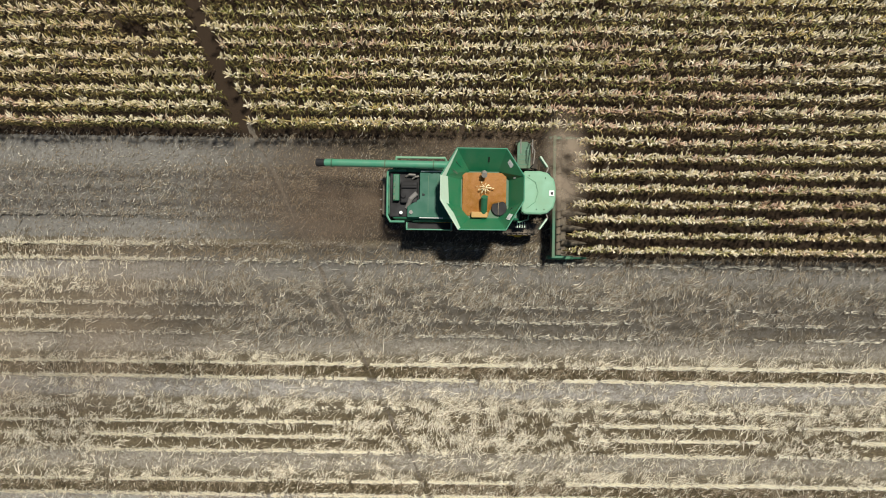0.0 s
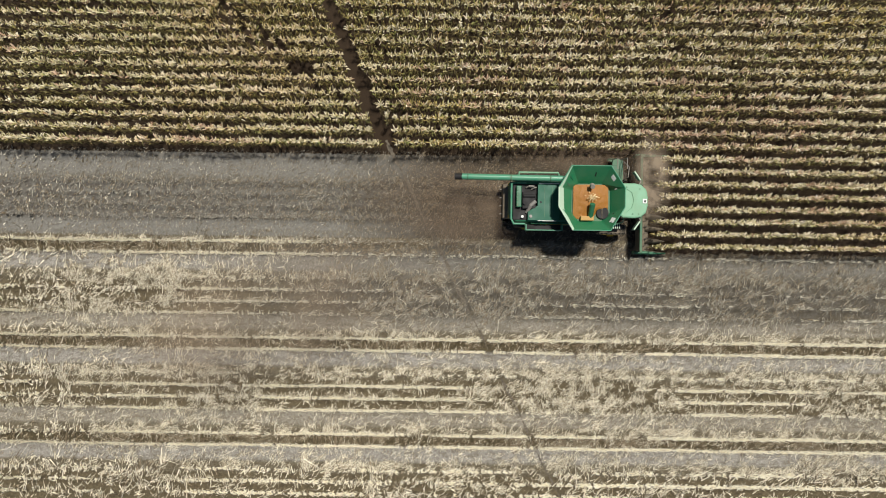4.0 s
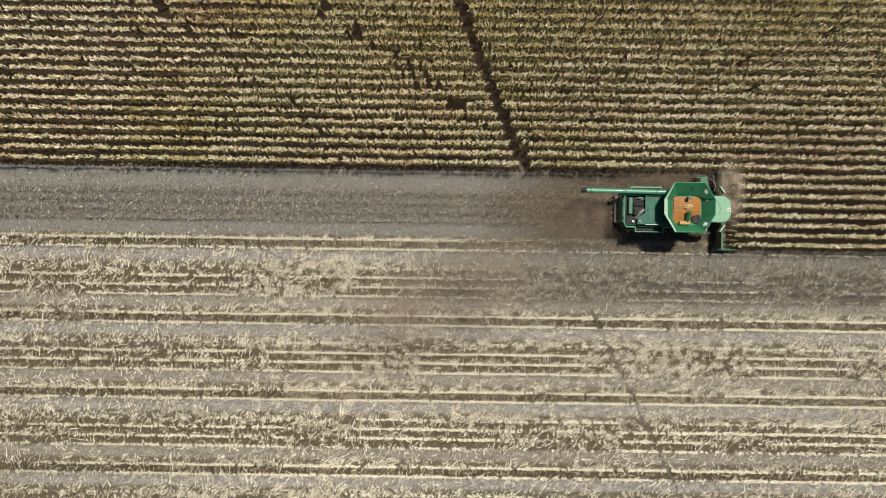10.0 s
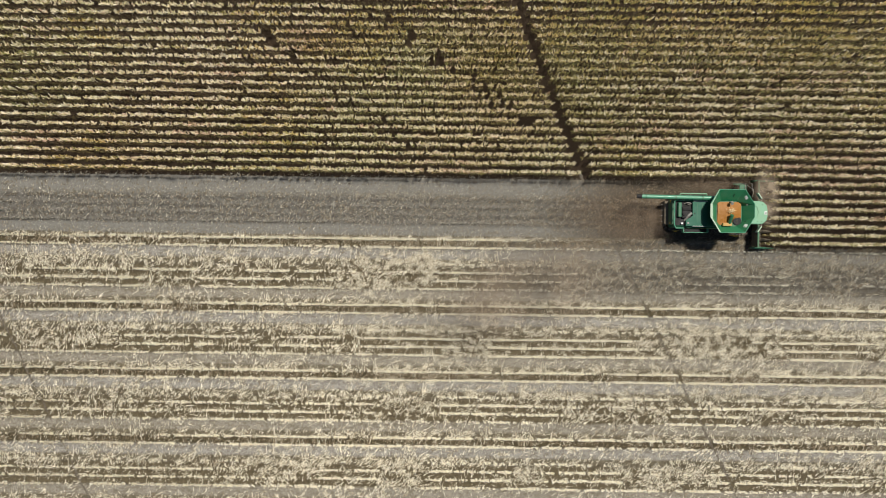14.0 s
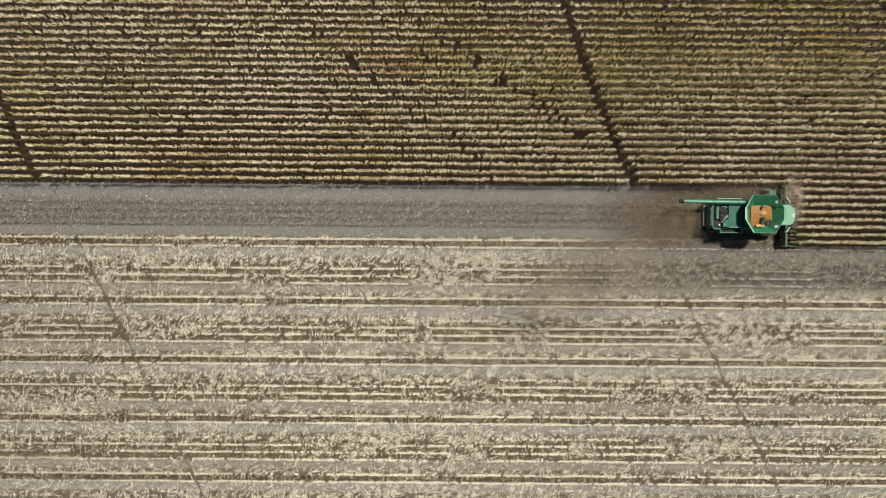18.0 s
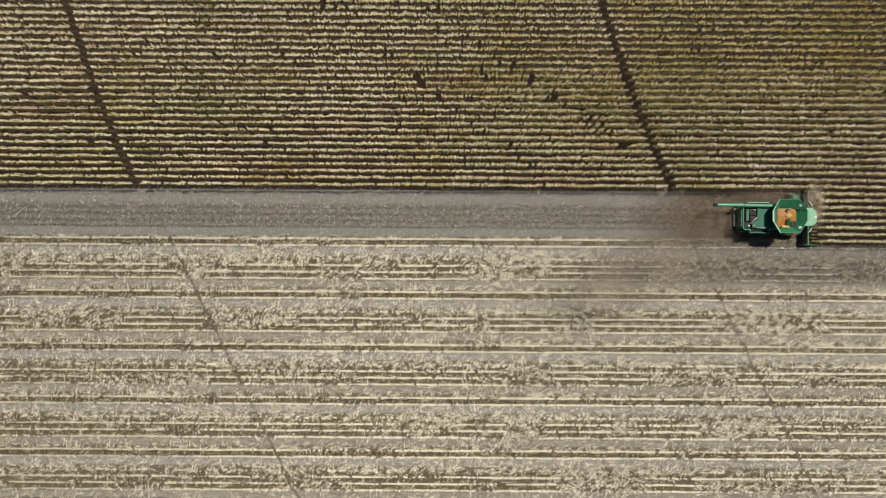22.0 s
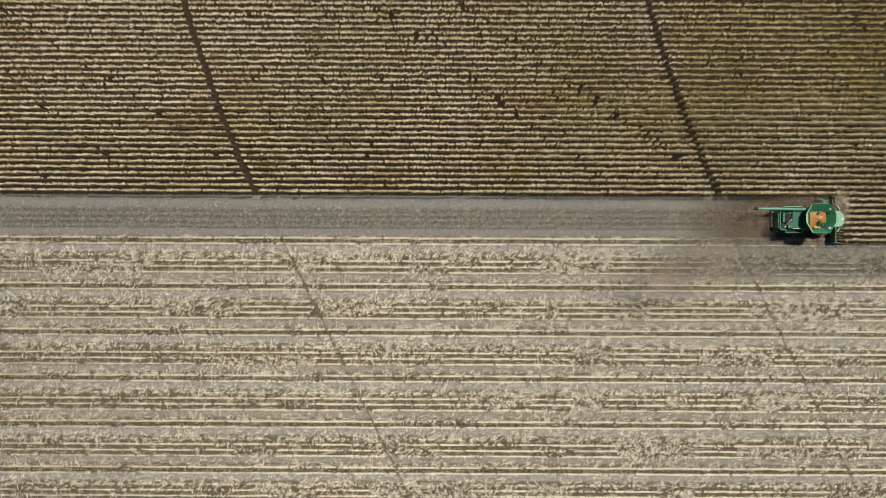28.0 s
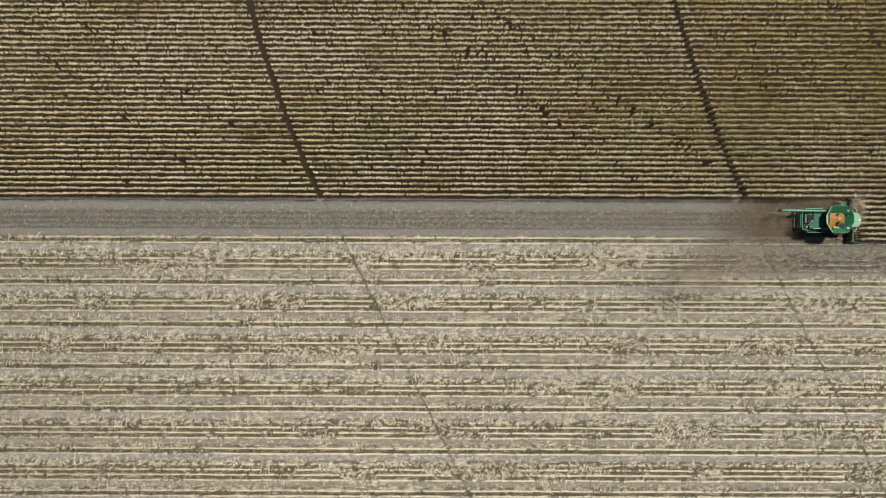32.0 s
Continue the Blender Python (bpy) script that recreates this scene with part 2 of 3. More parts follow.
xs = np.concatenate([[-2500, -1200, -600, -300, -170], np.arange(-135, 40.1, 1.4), [70, 150, 300, 600, 1200, 2500]])
ys = np.concatenate([[-2500, -1200, -600, -300, -150, -80], np.arange(-58, -20, 0.1905), np.arange(-20, 3.5, 0.127), np.arange(3.5, 46.1, 0.381), [80, 150, 300, 600, 1200, 2500]])
gx, gy = np.meshgrid(xs, ys, indexing="ij")
inside = (np.abs(gx) < 136) & (np.abs(gy) < 60)
gz = np.where(inside, ground_height(gx, gy), 0.0)
gi = (np.arange(len(xs) - 1)[:, None] * len(ys) + np.arange(len(ys) - 1)[None, :]).ravel()
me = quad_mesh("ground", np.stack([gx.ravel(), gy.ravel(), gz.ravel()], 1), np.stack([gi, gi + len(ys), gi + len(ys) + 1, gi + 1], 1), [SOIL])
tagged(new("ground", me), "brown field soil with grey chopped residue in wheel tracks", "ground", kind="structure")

rng = np.random.default_rng(7)


def track_x(x0, y):
    """Where a narrow spray track that starts at x0 on the crop edge runs."""
    d = y - CORN_EDGE
    return np.where(d > 0, x0 - 0.46 * d + 0.0035 * d * d, x0 - 0.50 * d)


TRACKS = (-11.8, -72.0, 48.5)


def off_track(x, y, half):
    keep = np.ones(len(x), bool)
    for x0 in TRACKS:
        keep &= np.abs(x - track_x(x0, y)) > half
    return keep


# ---------------------------------------------------------------- standing corn
def plant_leaves(heap, px, py, h, row, leaves, low, pts, fat, spread):
    """Leaves of a run of plants: a pale crown that arches up and over, and darker leaves below it."""
    n = len(px)
    vigour = 0.70 + 0.66 * vnoise(px * 2.4, np.full(n, row * 1.7), 1)
    green = 0.45 * ease(px, -42, -8) * ease(py, 8, 20) + 0.6 * ease(0.65 * vnoise(px / 9, py / 6, 4) + 0.35 * vnoise(px / 2.0, py / 1.5, 3), 0.52, 0.78)
    dryness = np.clip(1.12 + 0.10 * ease(-px, 28, 60) - 0.50 * vnoise(px * 1.3, np.full(n, row * 1.3), 2) - 0.65 * green, 0.12, 0.96)
    amber = 0.55 * ease(px - track_x(TRACKS[0], py), 0.5, 3.0) * ease(py, 9, 17) + 0.45 * ease(0.6 * vnoise(px / 8, py / 5, 9) + 0.4 * vnoise(px / 2.2, py / 1.4, 10), 0.60, 0.80)
    flush = 0.06 + 0.6 * ease(0.6 * vnoise(px / 6, py / 3, 22) + 0.4 * vnoise(px / 1.2, py / 0.9, 23), 0.58, 0.8)
    for k in range(leaves):
        crown = k >= low
        top = (k - low) / max(1, leaves - low - 1) if crown else k / max(1, low)
        back = rng.random(n) < (0.33 if crown else 0.5)
        az = 1.5 + rng.normal(0, 0.8, n) + np.where(back, np.pi, 0)
        s = np.linspace(0, 1, pts)
        if crown:
            zb = h * (0.80 + 0.13 * top) + rng.normal(0, 0.04, n)
            length = rng.uniform(0.42, 0.74, n) * np.where(back, 0.7, 1.0) * vigour
            reach, rise, droop = 0.46, 0.80 + rng.normal(0, 0.18, n), 0.45
        else:
            zb = h * (0.25 + 0.40 * top) + rng.normal(0, 0.06, n)
            length = rng.uniform(0.5, 0.8, n)
            reach, rise, droop = 0.40, 0.6 + rng.normal(0, 0.15, n), 0.72
        r = length[:, None] * s[None, :] * reach
        z = zb[:, None] + length[:, None] * (rise[:, None] * s - droop * s ** 2.2)
        bend = az[:, None] + rng.normal(0, 0.35, n)[:, None] * s
        c = np.stack([px[:, None] + np.cos(bend) * r, py[:, None] + np.sin(bend) * r * spread, z], 2)
        w = rng.uniform(0.018, 0.034, n)[:, None] * fat * np.interp(s, [0, 0.3, 0.7, 1], [0.5, 1, 0.8, 0.1])[None, :]
        roll = rng.normal(0, 0.38, n)[:, None]
        side = np.stack([-np.sin(bend) * w * np.cos(roll), np.cos(bend) * w * np.cos(roll), w * np.sin(roll)], 2)
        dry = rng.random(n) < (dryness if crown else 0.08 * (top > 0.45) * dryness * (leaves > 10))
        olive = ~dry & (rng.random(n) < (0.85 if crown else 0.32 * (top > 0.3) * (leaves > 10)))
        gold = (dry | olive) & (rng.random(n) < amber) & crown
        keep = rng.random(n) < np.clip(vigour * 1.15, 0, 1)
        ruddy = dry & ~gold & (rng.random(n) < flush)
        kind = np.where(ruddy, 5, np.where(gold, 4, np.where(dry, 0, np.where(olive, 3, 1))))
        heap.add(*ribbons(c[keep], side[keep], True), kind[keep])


def plant_stalks(heap, px, py, h, tassels):
    n = len(px)
    lean = rng.normal(0, 0.05, (n, 2))
    z = np.stack([np.full(n, -0.05), h], 1)
    c = np.stack([px[:, None] + lean[:, :1] * z, py[:, None] + lean[:, 1:] * z, z], 2)
    a = rng.uniform(0, np.pi, n)
    side = np.stack([np.cos(a), np.sin(a), np.zeros(n)], 1)[:, None, :] * np.array([0.017, 0.007])[None, :, None]
    heap.add(*ribbons(c, side), 2)
    for k in range(tassels):
        az = rng.uniform(0, 6.28, n)
        s = np.array([0, 1.0])
        r = rng.uniform(0.05, 0.16, n)[:, None] * s
        c = np.stack([px[:, None] + np.cos(az)[:, None] * r, py[:, None] + np.sin(az)[:, None] * r, (h - 0.03)[:, None] + rng.uniform(0.15, 0.28, n)[:, None] * s], 2)
        side = np.stack([-np.sin(az) * 0.009, np.cos(az) * 0.009, np.zeros(n)], 1)[:, None, :] * np.array([1, 0.6])[None, :, None]
        heap.add(*ribbons(c, side, True), 0)


def seam(y):
    return -33.0 + 5.0 * np.sin(y * 2.9) + 3.0 * np.sin(y * 1.1 + 1.0)


def bare(x, y, k):
    """Short gaps where plants failed, more of them along old slanting wheel marks."""
    lot = rng.random(600)[np.clip(((x + 160) / 0.32).astype(int), 0, 599)]
    d = y - CORN_EDGE
    chance = np.full(len(x), 0.004)
    for x0 in TRACKS:
        for shift, slope in ((0.0, -1.42), (-14.0, -1.3)):
            chance = np.where((np.abs(x - (x0 + 1.0 + shift + slope * d)) < 1.0) & (d > 2), 0.20, chance)
    return lot < chance


def corn_rows(heap, first, last, x0, x1, step, fine, skip=None):
    for k in range(first, last):
        y = CORN_EDGE + k * ROW
        px = np.arange(x0, x1, step)
        px = px + rng.normal(0, step * 0.3, len(px))
        py = y + rng.normal(0, 0.025, len(px)) + 0.10 * (vnoise(px / 1.5, np.full(len(px), k * 1.9), 5) - 0.5)
        keep = off_track(px, py, 0.46) & (rng.random(len(px)) > 0.02) & ~bare(px, py, k)
        if skip:
            keep &= (px < seam(y)) | (px > skip[1])
        if fine:
            keep &= px > seam(y)
        px, py = px[keep], py[keep]
        h = rng.normal(2.15, 0.13, len(px))
        if fine:
            plant_leaves(heap, px, py, h, k, 14, 6, 4, 1.15, 0.84)
        else:
            plant_leaves(heap, px, py, h, k, 10, 2, 3, 2.05, 0.74)
        plant_stalks(heap, px, py, h, 3 if fine else 0)


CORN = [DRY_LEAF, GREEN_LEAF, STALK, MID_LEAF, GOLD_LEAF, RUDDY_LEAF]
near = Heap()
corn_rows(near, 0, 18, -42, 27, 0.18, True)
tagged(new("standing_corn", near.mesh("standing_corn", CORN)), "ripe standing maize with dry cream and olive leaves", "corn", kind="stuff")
ahead = Heap()
corn_rows(ahead, -8, 0, CUT_X, 27, 0.18, True)
tagged(new("standing_corn", ahead.mesh("uncut_corn", CORN)), "eight uncut rows of ripe maize before the header", "corn", kind="stuff")
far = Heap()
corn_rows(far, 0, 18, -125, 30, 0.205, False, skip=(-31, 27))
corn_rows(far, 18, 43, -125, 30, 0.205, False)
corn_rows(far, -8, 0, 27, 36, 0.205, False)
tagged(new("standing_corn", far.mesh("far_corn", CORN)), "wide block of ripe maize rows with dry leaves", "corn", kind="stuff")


# ---------------------------------------------------------------- stubble and straw
def across(y):
    """How many rows south of the upper row of a pair, 0 to 8, within one pass of the machine."""
    return np.mod((ROW0 - y) / ROW, 8.0)


def trampled(x, y):
    """1 where straw lies thick and hides the stubble rows, 0 where the rows stand clear."""
    return ease(vnoise(x / 5.5, y / 2.4, 6) + 0.12 * ease(x, -14, 2), 0.60, 0.74)


def settled(x, y):
    """1 where the machine's dust has greyed the older strip beside it."""
    return ease(x + 9 * (vnoise(x / 4, y / 3, 8) - 0.5), -26, -13) * ease(y + 1.2 * (vnoise(x / 3, y / 2, 7) - 0.5), -8.6, -7.4)


F_AT = [0.0, 0.10, 0.88, 1.0, 1.15, 1.4, 2.2, 2.55, 3.0, 3.2, 3.5, 3.85, 4.0, 4.15, 4.6, 5.0, 5.15, 5.7, 6.0, 6.12, 6.4, 7.1, 7.5, 7.9, 8.0]
F_CLEAR = [0.5, 0.08, 0.08, 0.5, 0.16, 0.10, 0.14, 0.45, 0.70, 0.30, 0.10, 0.25, 0.45, 0.07, 0.10, 0.40, 0.07, 0.10, 0.40, 0.08, 0.06, 0.10, 0.32, 0.65, 0.5]
F_THICK = [0.6, 0.40, 0.40, 0.5, 0.25, 0.20, 0.35, 0.75, 0.9, 0.65, 0.5, 0.55, 0.6, 0.45, 0.45, 0.55, 0.4, 0.4, 0.5, 0.25, 0.16, 0.2, 0.5, 0.8, 0.6]


def litter(heap, x0, x1, y0, y1, per_m2, fine, skip=None):
    n = int((x1 - x0) * (y1 - y0) * per_m2)
    x, y = rng.uniform(x0, x1, n), rng.uniform(y0, y1, n)
    f = across(y + 0.10 * (vnoise(x / 2.0, y / 2.0, 11) - 0.5))
    fresh = y > ROW0 + 0.25 + 0.3 * (vnoise(x / 1.2, y, 12) - 0.5)
    t = trampled(x, y)
    want = np.interp(f, F_AT, F_CLEAR) * (1 - t) + np.interp(f, F_AT, F_THICK) * t
    want = want * (0.02 + 3.0 * vnoise(x / 0.5, y / 0.24, 13) ** 2.6) * (0.5 + 1.0 * vnoise(x / 2.6, y / 1.0, 14))
    want = np.where(fresh, 0.40 * want + 0.30 * vnoise(x / 0.3, y / 0.2, 21) ** 2 * (f > 2.4) * (f < 6.3) + 0.14, 1.3 * want)
    pair = (f > 0.06) & (f < 0.94) & ~fresh
    want = want + np.where(pair, 0.45 * vnoise(x / 0.3, y / 0.2, 24) ** 1.5, 0.0)
    keep = (rng.random(n) < want) & ~((x > CUT_X) & (y > ROW0 - 0.5 * ROW))
    keep &= off_track(x, y, 0.24) | (rng.random(n) < 0.12)
    if skip:
        keep &= ~((x > seam(y)) & (x < skip[1]) & (y > skip[2]))
    elif fine:
        keep &= x > seam(y)
    x, y, fresh, pair = x[keep], y[keep], fresh[keep], pair[keep]
    n = len(x)
    az = 0.3 + 1.5 * vnoise(x / 0.9, y / 0.5, 18) + np.where(rng.random(n) < 0.75, rng.normal(0, 0.35, n), rng.uniform(0, 6.28, n))
    length = (rng.gamma(3.0, 0.07, n) + 0.09) * np.where(fresh, 0.55, np.where(rng.random(n) < 0.12, 1.8, 1.0))
    s = np.linspace(-0.5, 0.5, 3 if fine else 2)
    if not fine:
        length = length * 1.2
    bend = az[:, None] + rng.normal(0, 0.8, n)[:, None] * s
    tilt = np.abs(rng.normal(0.15, 0.3, n))
    zc = ground_height(x, y) + 0.03 + np.abs(rng.normal(0, 0.05, n))
    c = np.stack([x[:, None] + np.cos(bend) * length[:, None] * s, y[:, None] + np.sin(bend) * length[:, None] * s,
                  np.maximum(zc[:, None] + (length * tilt)[:, None] * s, zc[:, None] - 0.03)], 2)
    w = (rng.uniform(0.006, 0.014, n) if fine else rng.uniform(0.022, 0.038, n))[:, None] * np.ones(len(s))
    side = np.stack([-np.sin(bend) * w, np.cos(bend) * w, w * rng.normal(0, 0.6, n)[:, None]], 2)
    dust = settled(x, y)
    grey = (fresh & (rng.random(n) < 0.85)) | (rng.random(n) < 0.08 + 0.80 * dust)
    raw = (fresh & (rng.random(n) < np.clip((x + 14) / 7, 0.38, 0.8))) | (~grey & (rng.random(n) < 0.24)) | (pair & (rng.random(n) < 0.72)) | (rng.random(n) < 0.35 * dust)
    heap.add(*ribbons(c, side, True), np.where(raw, 3, np.where(grey, 1, 0)))


def stubs(heap, x0, x1, n0, n1, step, blades, fine, skip=None):
    """Cut stalks along each drilled row: short pale stumps, most of them knocked over along the row."""
    for r in range(n0, n1):
        kind = r % 8
        if kind in (2, 7):
            continue
        y = ROW0 - r * ROW
        px = np.arange(x0, x1, step)
        px = px + rng.normal(0, step * 0.3, len(px))
        yy = np.full(len(px), y)
        run = (0.2 + 0.8 * ease(vnoise(px / 3.2, yy * 3.1, 15), 0.15, 0.36)) * (0.45 + 0.55 * ease(vnoise(px / 0.5, yy * 5.3, 16), 0.15, 0.5))
        share = run * (1.0 if kind < 2 else (0.25 if kind == 3 else 0.95) * (1 - 0.85 * trampled(px, yy))) * (1 - 0.55 * settled(px, yy))
        if r < 0:
            share = share * (0.55 if kind == 6 else 0.10)
        keep = (rng.random(len(px)) < share) & off_track(px, yy, 0.25)
        if r < 1:
            keep &= px < CUT_X - 1.5
        if skip:
            keep &= ~((px > seam(y)) & (px < skip[1]) & (y > skip[2]))
        else:
            keep &= px > seam(y)
        px = px[keep]
        n = len(px)
        sway = 0.07 * (vnoise(px / 2.4, np.full(n, y * 2.7), 17) - 0.5)
        for b in range(blades):
            along = rng.random(n) < 0.75
            az = np.where(along, rng.normal(0.10, 0.22, n), rng.normal(1.0, 0.5, n))
            length = rng.uniform(0.12, 0.30, n) * np.where(along, 1.15, 1.0)
            lay = rng.uniform(0.45, 1.0, n)
            s = np.array([0.0, 1.0])
            bx_ = px + rng.uniform(-0.5, 0.5, n) * step
            by_ = y + sway + rng.normal(0, 0.045 if fine else 0.05, n)
            z0 = ground_height(bx_, by_)
            c = np.stack([bx_[:, None] + (np.cos(az) * length * lay)[:, None] * s, by_[:, None] + (np.sin(az) * length * lay)[:, None] * s,
                          z0[:, None] + 0.12 + (length * np.sqrt(1.05 - lay ** 2))[:, None] * s * 0.8], 2)
            w = (rng.uniform(0.014, 0.026, n) if fine else rng.uniform(0.04, 0.062, n))[:, None, None]
            side = np.stack([-np.sin(az), np.cos(az), np.zeros(n)], 1)[:, None, :] * w * np.array([1, 0.7])[None, :, None]
            earthy = (rng.random(n) < np.clip((px + 18) / 8, 0.0, 0.85)) & (r < 1)
            dusty = rng.random(n) < 0.06 + 0.6 * settled(px, np.full(n, y))
            heap.add(*ribbons(c, side, True), np.where(earthy, 3, np.where(dusty | (r < 0), 1, np.where(rng.random(n) < 0.2, 0, 2))))


def rut(x0):
    """A narrow compacted wheel rut that slants across the stubble."""
    y = np.arange(-56, CORN_EDGE + 0.5, 0.127)
    x = track_x(x0, y) + 0.05 * np.sin(y * 1.3)
    w = 0.06 + 0.06 * np.sin(y * 0.55 + x0) * np.sin(y * 0.23) + 0.03 * np.sin(y * 2.1 + x0) + rng.normal(0, 0.03, len(y))
    w = np.clip(w, 0.004, 0.15)
    c = np.stack([x, y, ground_height(x, y) + 0.022], 1)[None]
    side = np.stack([w, w * 0.5, np.zeros(len(y))], 1)[None]
    tagged(new("wheel_rut", quad_mesh("wheel_rut", *ribbons(c, side), [RUT])), "narrow dark wheel rut slanting across the stubble", "track", kind="structure")


RUT = Mat("compacted_soil", 0.95)
RUT.colour(RUT.ramp(RUT.noise(9, 5), [(0.35, (0.07, 0.058, 0.042)), (0.65, (0.17, 0.145, 0.11))]))
RUT.bump(RUT.noise(20, 4), 0.6, 0.03)
RUT = RUT.m
for x0 in TRACKS:
    rut(x0)
LITTER = [STRAW, GREY_STRAW, STUB, BROWN_STRAW]
NEAR_ZONE = (-34, 22, -17.0)
straw = Heap()
litter(straw, -42, 22, -17, CORN_EDGE - 0.2, 480, True)
stubs(straw, -42, 22, -6, 20, 0.055, 8, True)
tagged(new("maize_straw", straw.mesh("maize_straw", LITTER)), "pale chopped maize straw and stubble rows on the soil", "straw", kind="stuff")
far_straw = Heap()
litter(far_straw, -130, 34, -50, CORN_EDGE - 0.2, 170, False, skip=NEAR_ZONE)
stubs(far_straw, -130, 34, -6, 62, 0.11, 7, False, skip=NEAR_ZONE)
tagged(new("maize_straw", far_straw.mesh("far_maize_straw", LITTER)), "wide cover of pale maize straw in stubble rows", "straw", kind="stuff")

# ---------------------------------------------------------------- solid helpers
def bx(bm, x0, x1, y0, y1, z0, z1, bev=0.02, m=None):
    """Adds a box with rounded edges."""
    t = bmesh.new()
    bmesh.ops.create_cube(t, size=1.0)
    for v in t.verts:
        v.co = Vector(((x0 + x1) / 2 + v.co.x * (x1 - x0), (y0 + y1) / 2 + v.co.y * (y1 - y0), (z0 + z1) / 2 + v.co.z * (z1 - z0)))
    if bev:
        bmesh.ops.bevel(t, geom=t.edges[:], offset=min(bev, 0.45 * min(x1 - x0, y1 - y0, z1 - z0)), segments=2, affect="EDGES", profile=0.5)
    join(bm, t, m)


def join(bm, t, m=None):
    if m is not None:
        t.transform(m)
    me = bpy.data.meshes.new("tmp")
    t.to_mesh(me)
    t.free()
    bm.from_mesh(me)
    bpy.data.meshes.remove(me)


def rod(bm, a, b, r, seg=12, r2=None):
    """A round bar from a to b."""
    a, b = Vector(a), Vector(b)
    t = bmesh.new()
    bmesh.ops.create_cone(t, cap_ends=True, segments=seg, radius1=r, radius2=r if r2 is None else r2, depth=(b - a).length)
    join(bm, t, Matrix.Translation((a + b) / 2) @ (b - a).to_track_quat("Z", "Y").to_matrix().to_4x4())


def bar(bm, points, r, seg=8):
    """A bent bar through points."""
    for a, b in zip(points, points[1:]):
        rod(bm, a, b, r, seg)
    for p in points[1:-1]:
        t = bmesh.new()
        bmesh.ops.create_uvsphere(t, u_segments=seg, v_segments=6, radius=r)
        join(bm, t, Matrix.Translation(p))


def slab(bm, outline, z0, z1, bev=0.02):
    """A plate with the outline given, from z0 to z1."""
    t = bmesh.new()
    f = t.faces.new([t.verts.new((x, y, z0)) for x, y in outline])
    r = bmesh.ops.extrude_face_region(t, geom=[f])
    for v in r["geom"]:
        if isinstance(v, bmesh.types.BMVert):
            v.co.z = z1
    bmesh.ops.recalc_face_normals(t, faces=t.faces[:])
    if bev:
        top = [e for e in t.edges if all(abs(v.co.z - z1) < 1e-6 for v in e.verts)]
        bmesh.ops.bevel(t, geom=top, offset=bev, segments=2, affect="EDGES", profile=0.5)
    join(bm, t)


def plate(bm, corners, thick):
    """A thin flat panel through four corners."""
    p = [Vector(c) for c in corners]
    n = (p[1] - p[0]).cross(p[2] - p[0]).normalized() * thick
    t = bmesh.new()
    lo = [t.verts.new(c) for c in p]
    hi = [t.verts.new(c + n) for c in p]
    t.faces.new(lo[::-1]), t.faces.new(hi)
    k = len(p)
    for i in range(k):
        t.faces.new((lo[i], lo[(i + 1) % k], hi[(i + 1) % k], hi[i]))
    bmesh.ops.recalc_face_normals(t, faces=t.faces[:])
    join(bm, t)


def part(name, bm, material, parent, label="", smooth=False):
    me = bpy.data.meshes.new(name)
    bm.to_mesh(me)
    bm.free()
    me.materials.append(material)
    if smooth:
        me.polygons.foreach_set("use_smooth", [True] * len(me.polygons))
    ob = new(name, me)
    ob.parent = parent
    return tagged(ob, label)


def made(fn, *args, **kw):
    bm = bmesh.new()
    fn(bm, *args, **kw)
    return bm


# ---------------------------------------------------------------- the harvester
combine = tagged(new("combine_harvester"), "green combine harvester with open grain tank cutting maize", "harvester")

body = part("body", made(bx, -4.15, 1.9, -1.30, 1.30, 1.05, 2.95, 0.12), GREEN, combine, "green sheet-metal hull")
for s in (-1, 1):
    b = bmesh.new()
    y0, y1 = sorted((s * 1.305, s * 1.40))
    bx(b, -3.2, -1.6, y0, y1, 1.2, 2.85, 0.05)
    part("side_panel", b, GREEN, body)
    b = bmesh.new()
    bx(b, -1.5, 0.6, y0, y1, 1.3, 2.85, 0.05)
    part("side_panel", b, GREEN, body)
    b = bmesh.new()
    bx(b, -3.1, 0.5, *sorted((s * 1.402, s * 1.412)), 2.45, 2.55, 0)
    part("stripe", b, YELLOW, body, "yellow stripe")

# engine deck
part("engine_bay", made(bx, -4.25, -1.6, -1.18, 0.92, 2.955, 3.0, 0.01), BLACK, combine, "black sooty engine bay floor")
b = bmesh.new()
slab(b, [(-3.42, -1.22), (-1.55, -1.22), (-1.55, 0.88), (-2.85, 0.88), (-2.85, 0.35), (-2.85, -0.35), (-3.42, -0.72)], 3.20, 3.27, 0.02)
bx(b, -3.38, -1.6, -1.2, -1.14, 3.0, 3.2, 0)
bx(b, -2.83, -1.6, 0.8, 0.86, 3.0, 3.2, 0)
lid = part("engine_cover", b, LID_GREEN, combine, "flat green engine cover")
part("cover_rail", made(rod, (-2.8, 0.93, 3.33), (-1.6, 0.93, 3.33), 0.03), WHITE, lid, "pale rail")
part("cover_rail", made(rod, (-2.85, -1.24, 3.29), (-1.75, -1.24, 3.29), 0.02), WHITE, lid, "pale rail")
for x in (-2.45, -2.0):
    part("cover_seam", made(bx, x - 0.012, x + 0.012, -1.0, 0.75, 3.27, 3.28, 0), GREEN_DULL, lid)
part("latch", made(bx, -2.72, -2.62, -0.2, -0.1, 3.27, 3.31, 0.01), BLACK, lid)
b = bmesh.new()
bx(b, -3.75, -2.95, -0.55, 0.45, 3.0, 3.28, 0.06)
rod(b, (-3.6, -0.2, 3.28), (-3.6, -0.2, 3.4), 0.12)
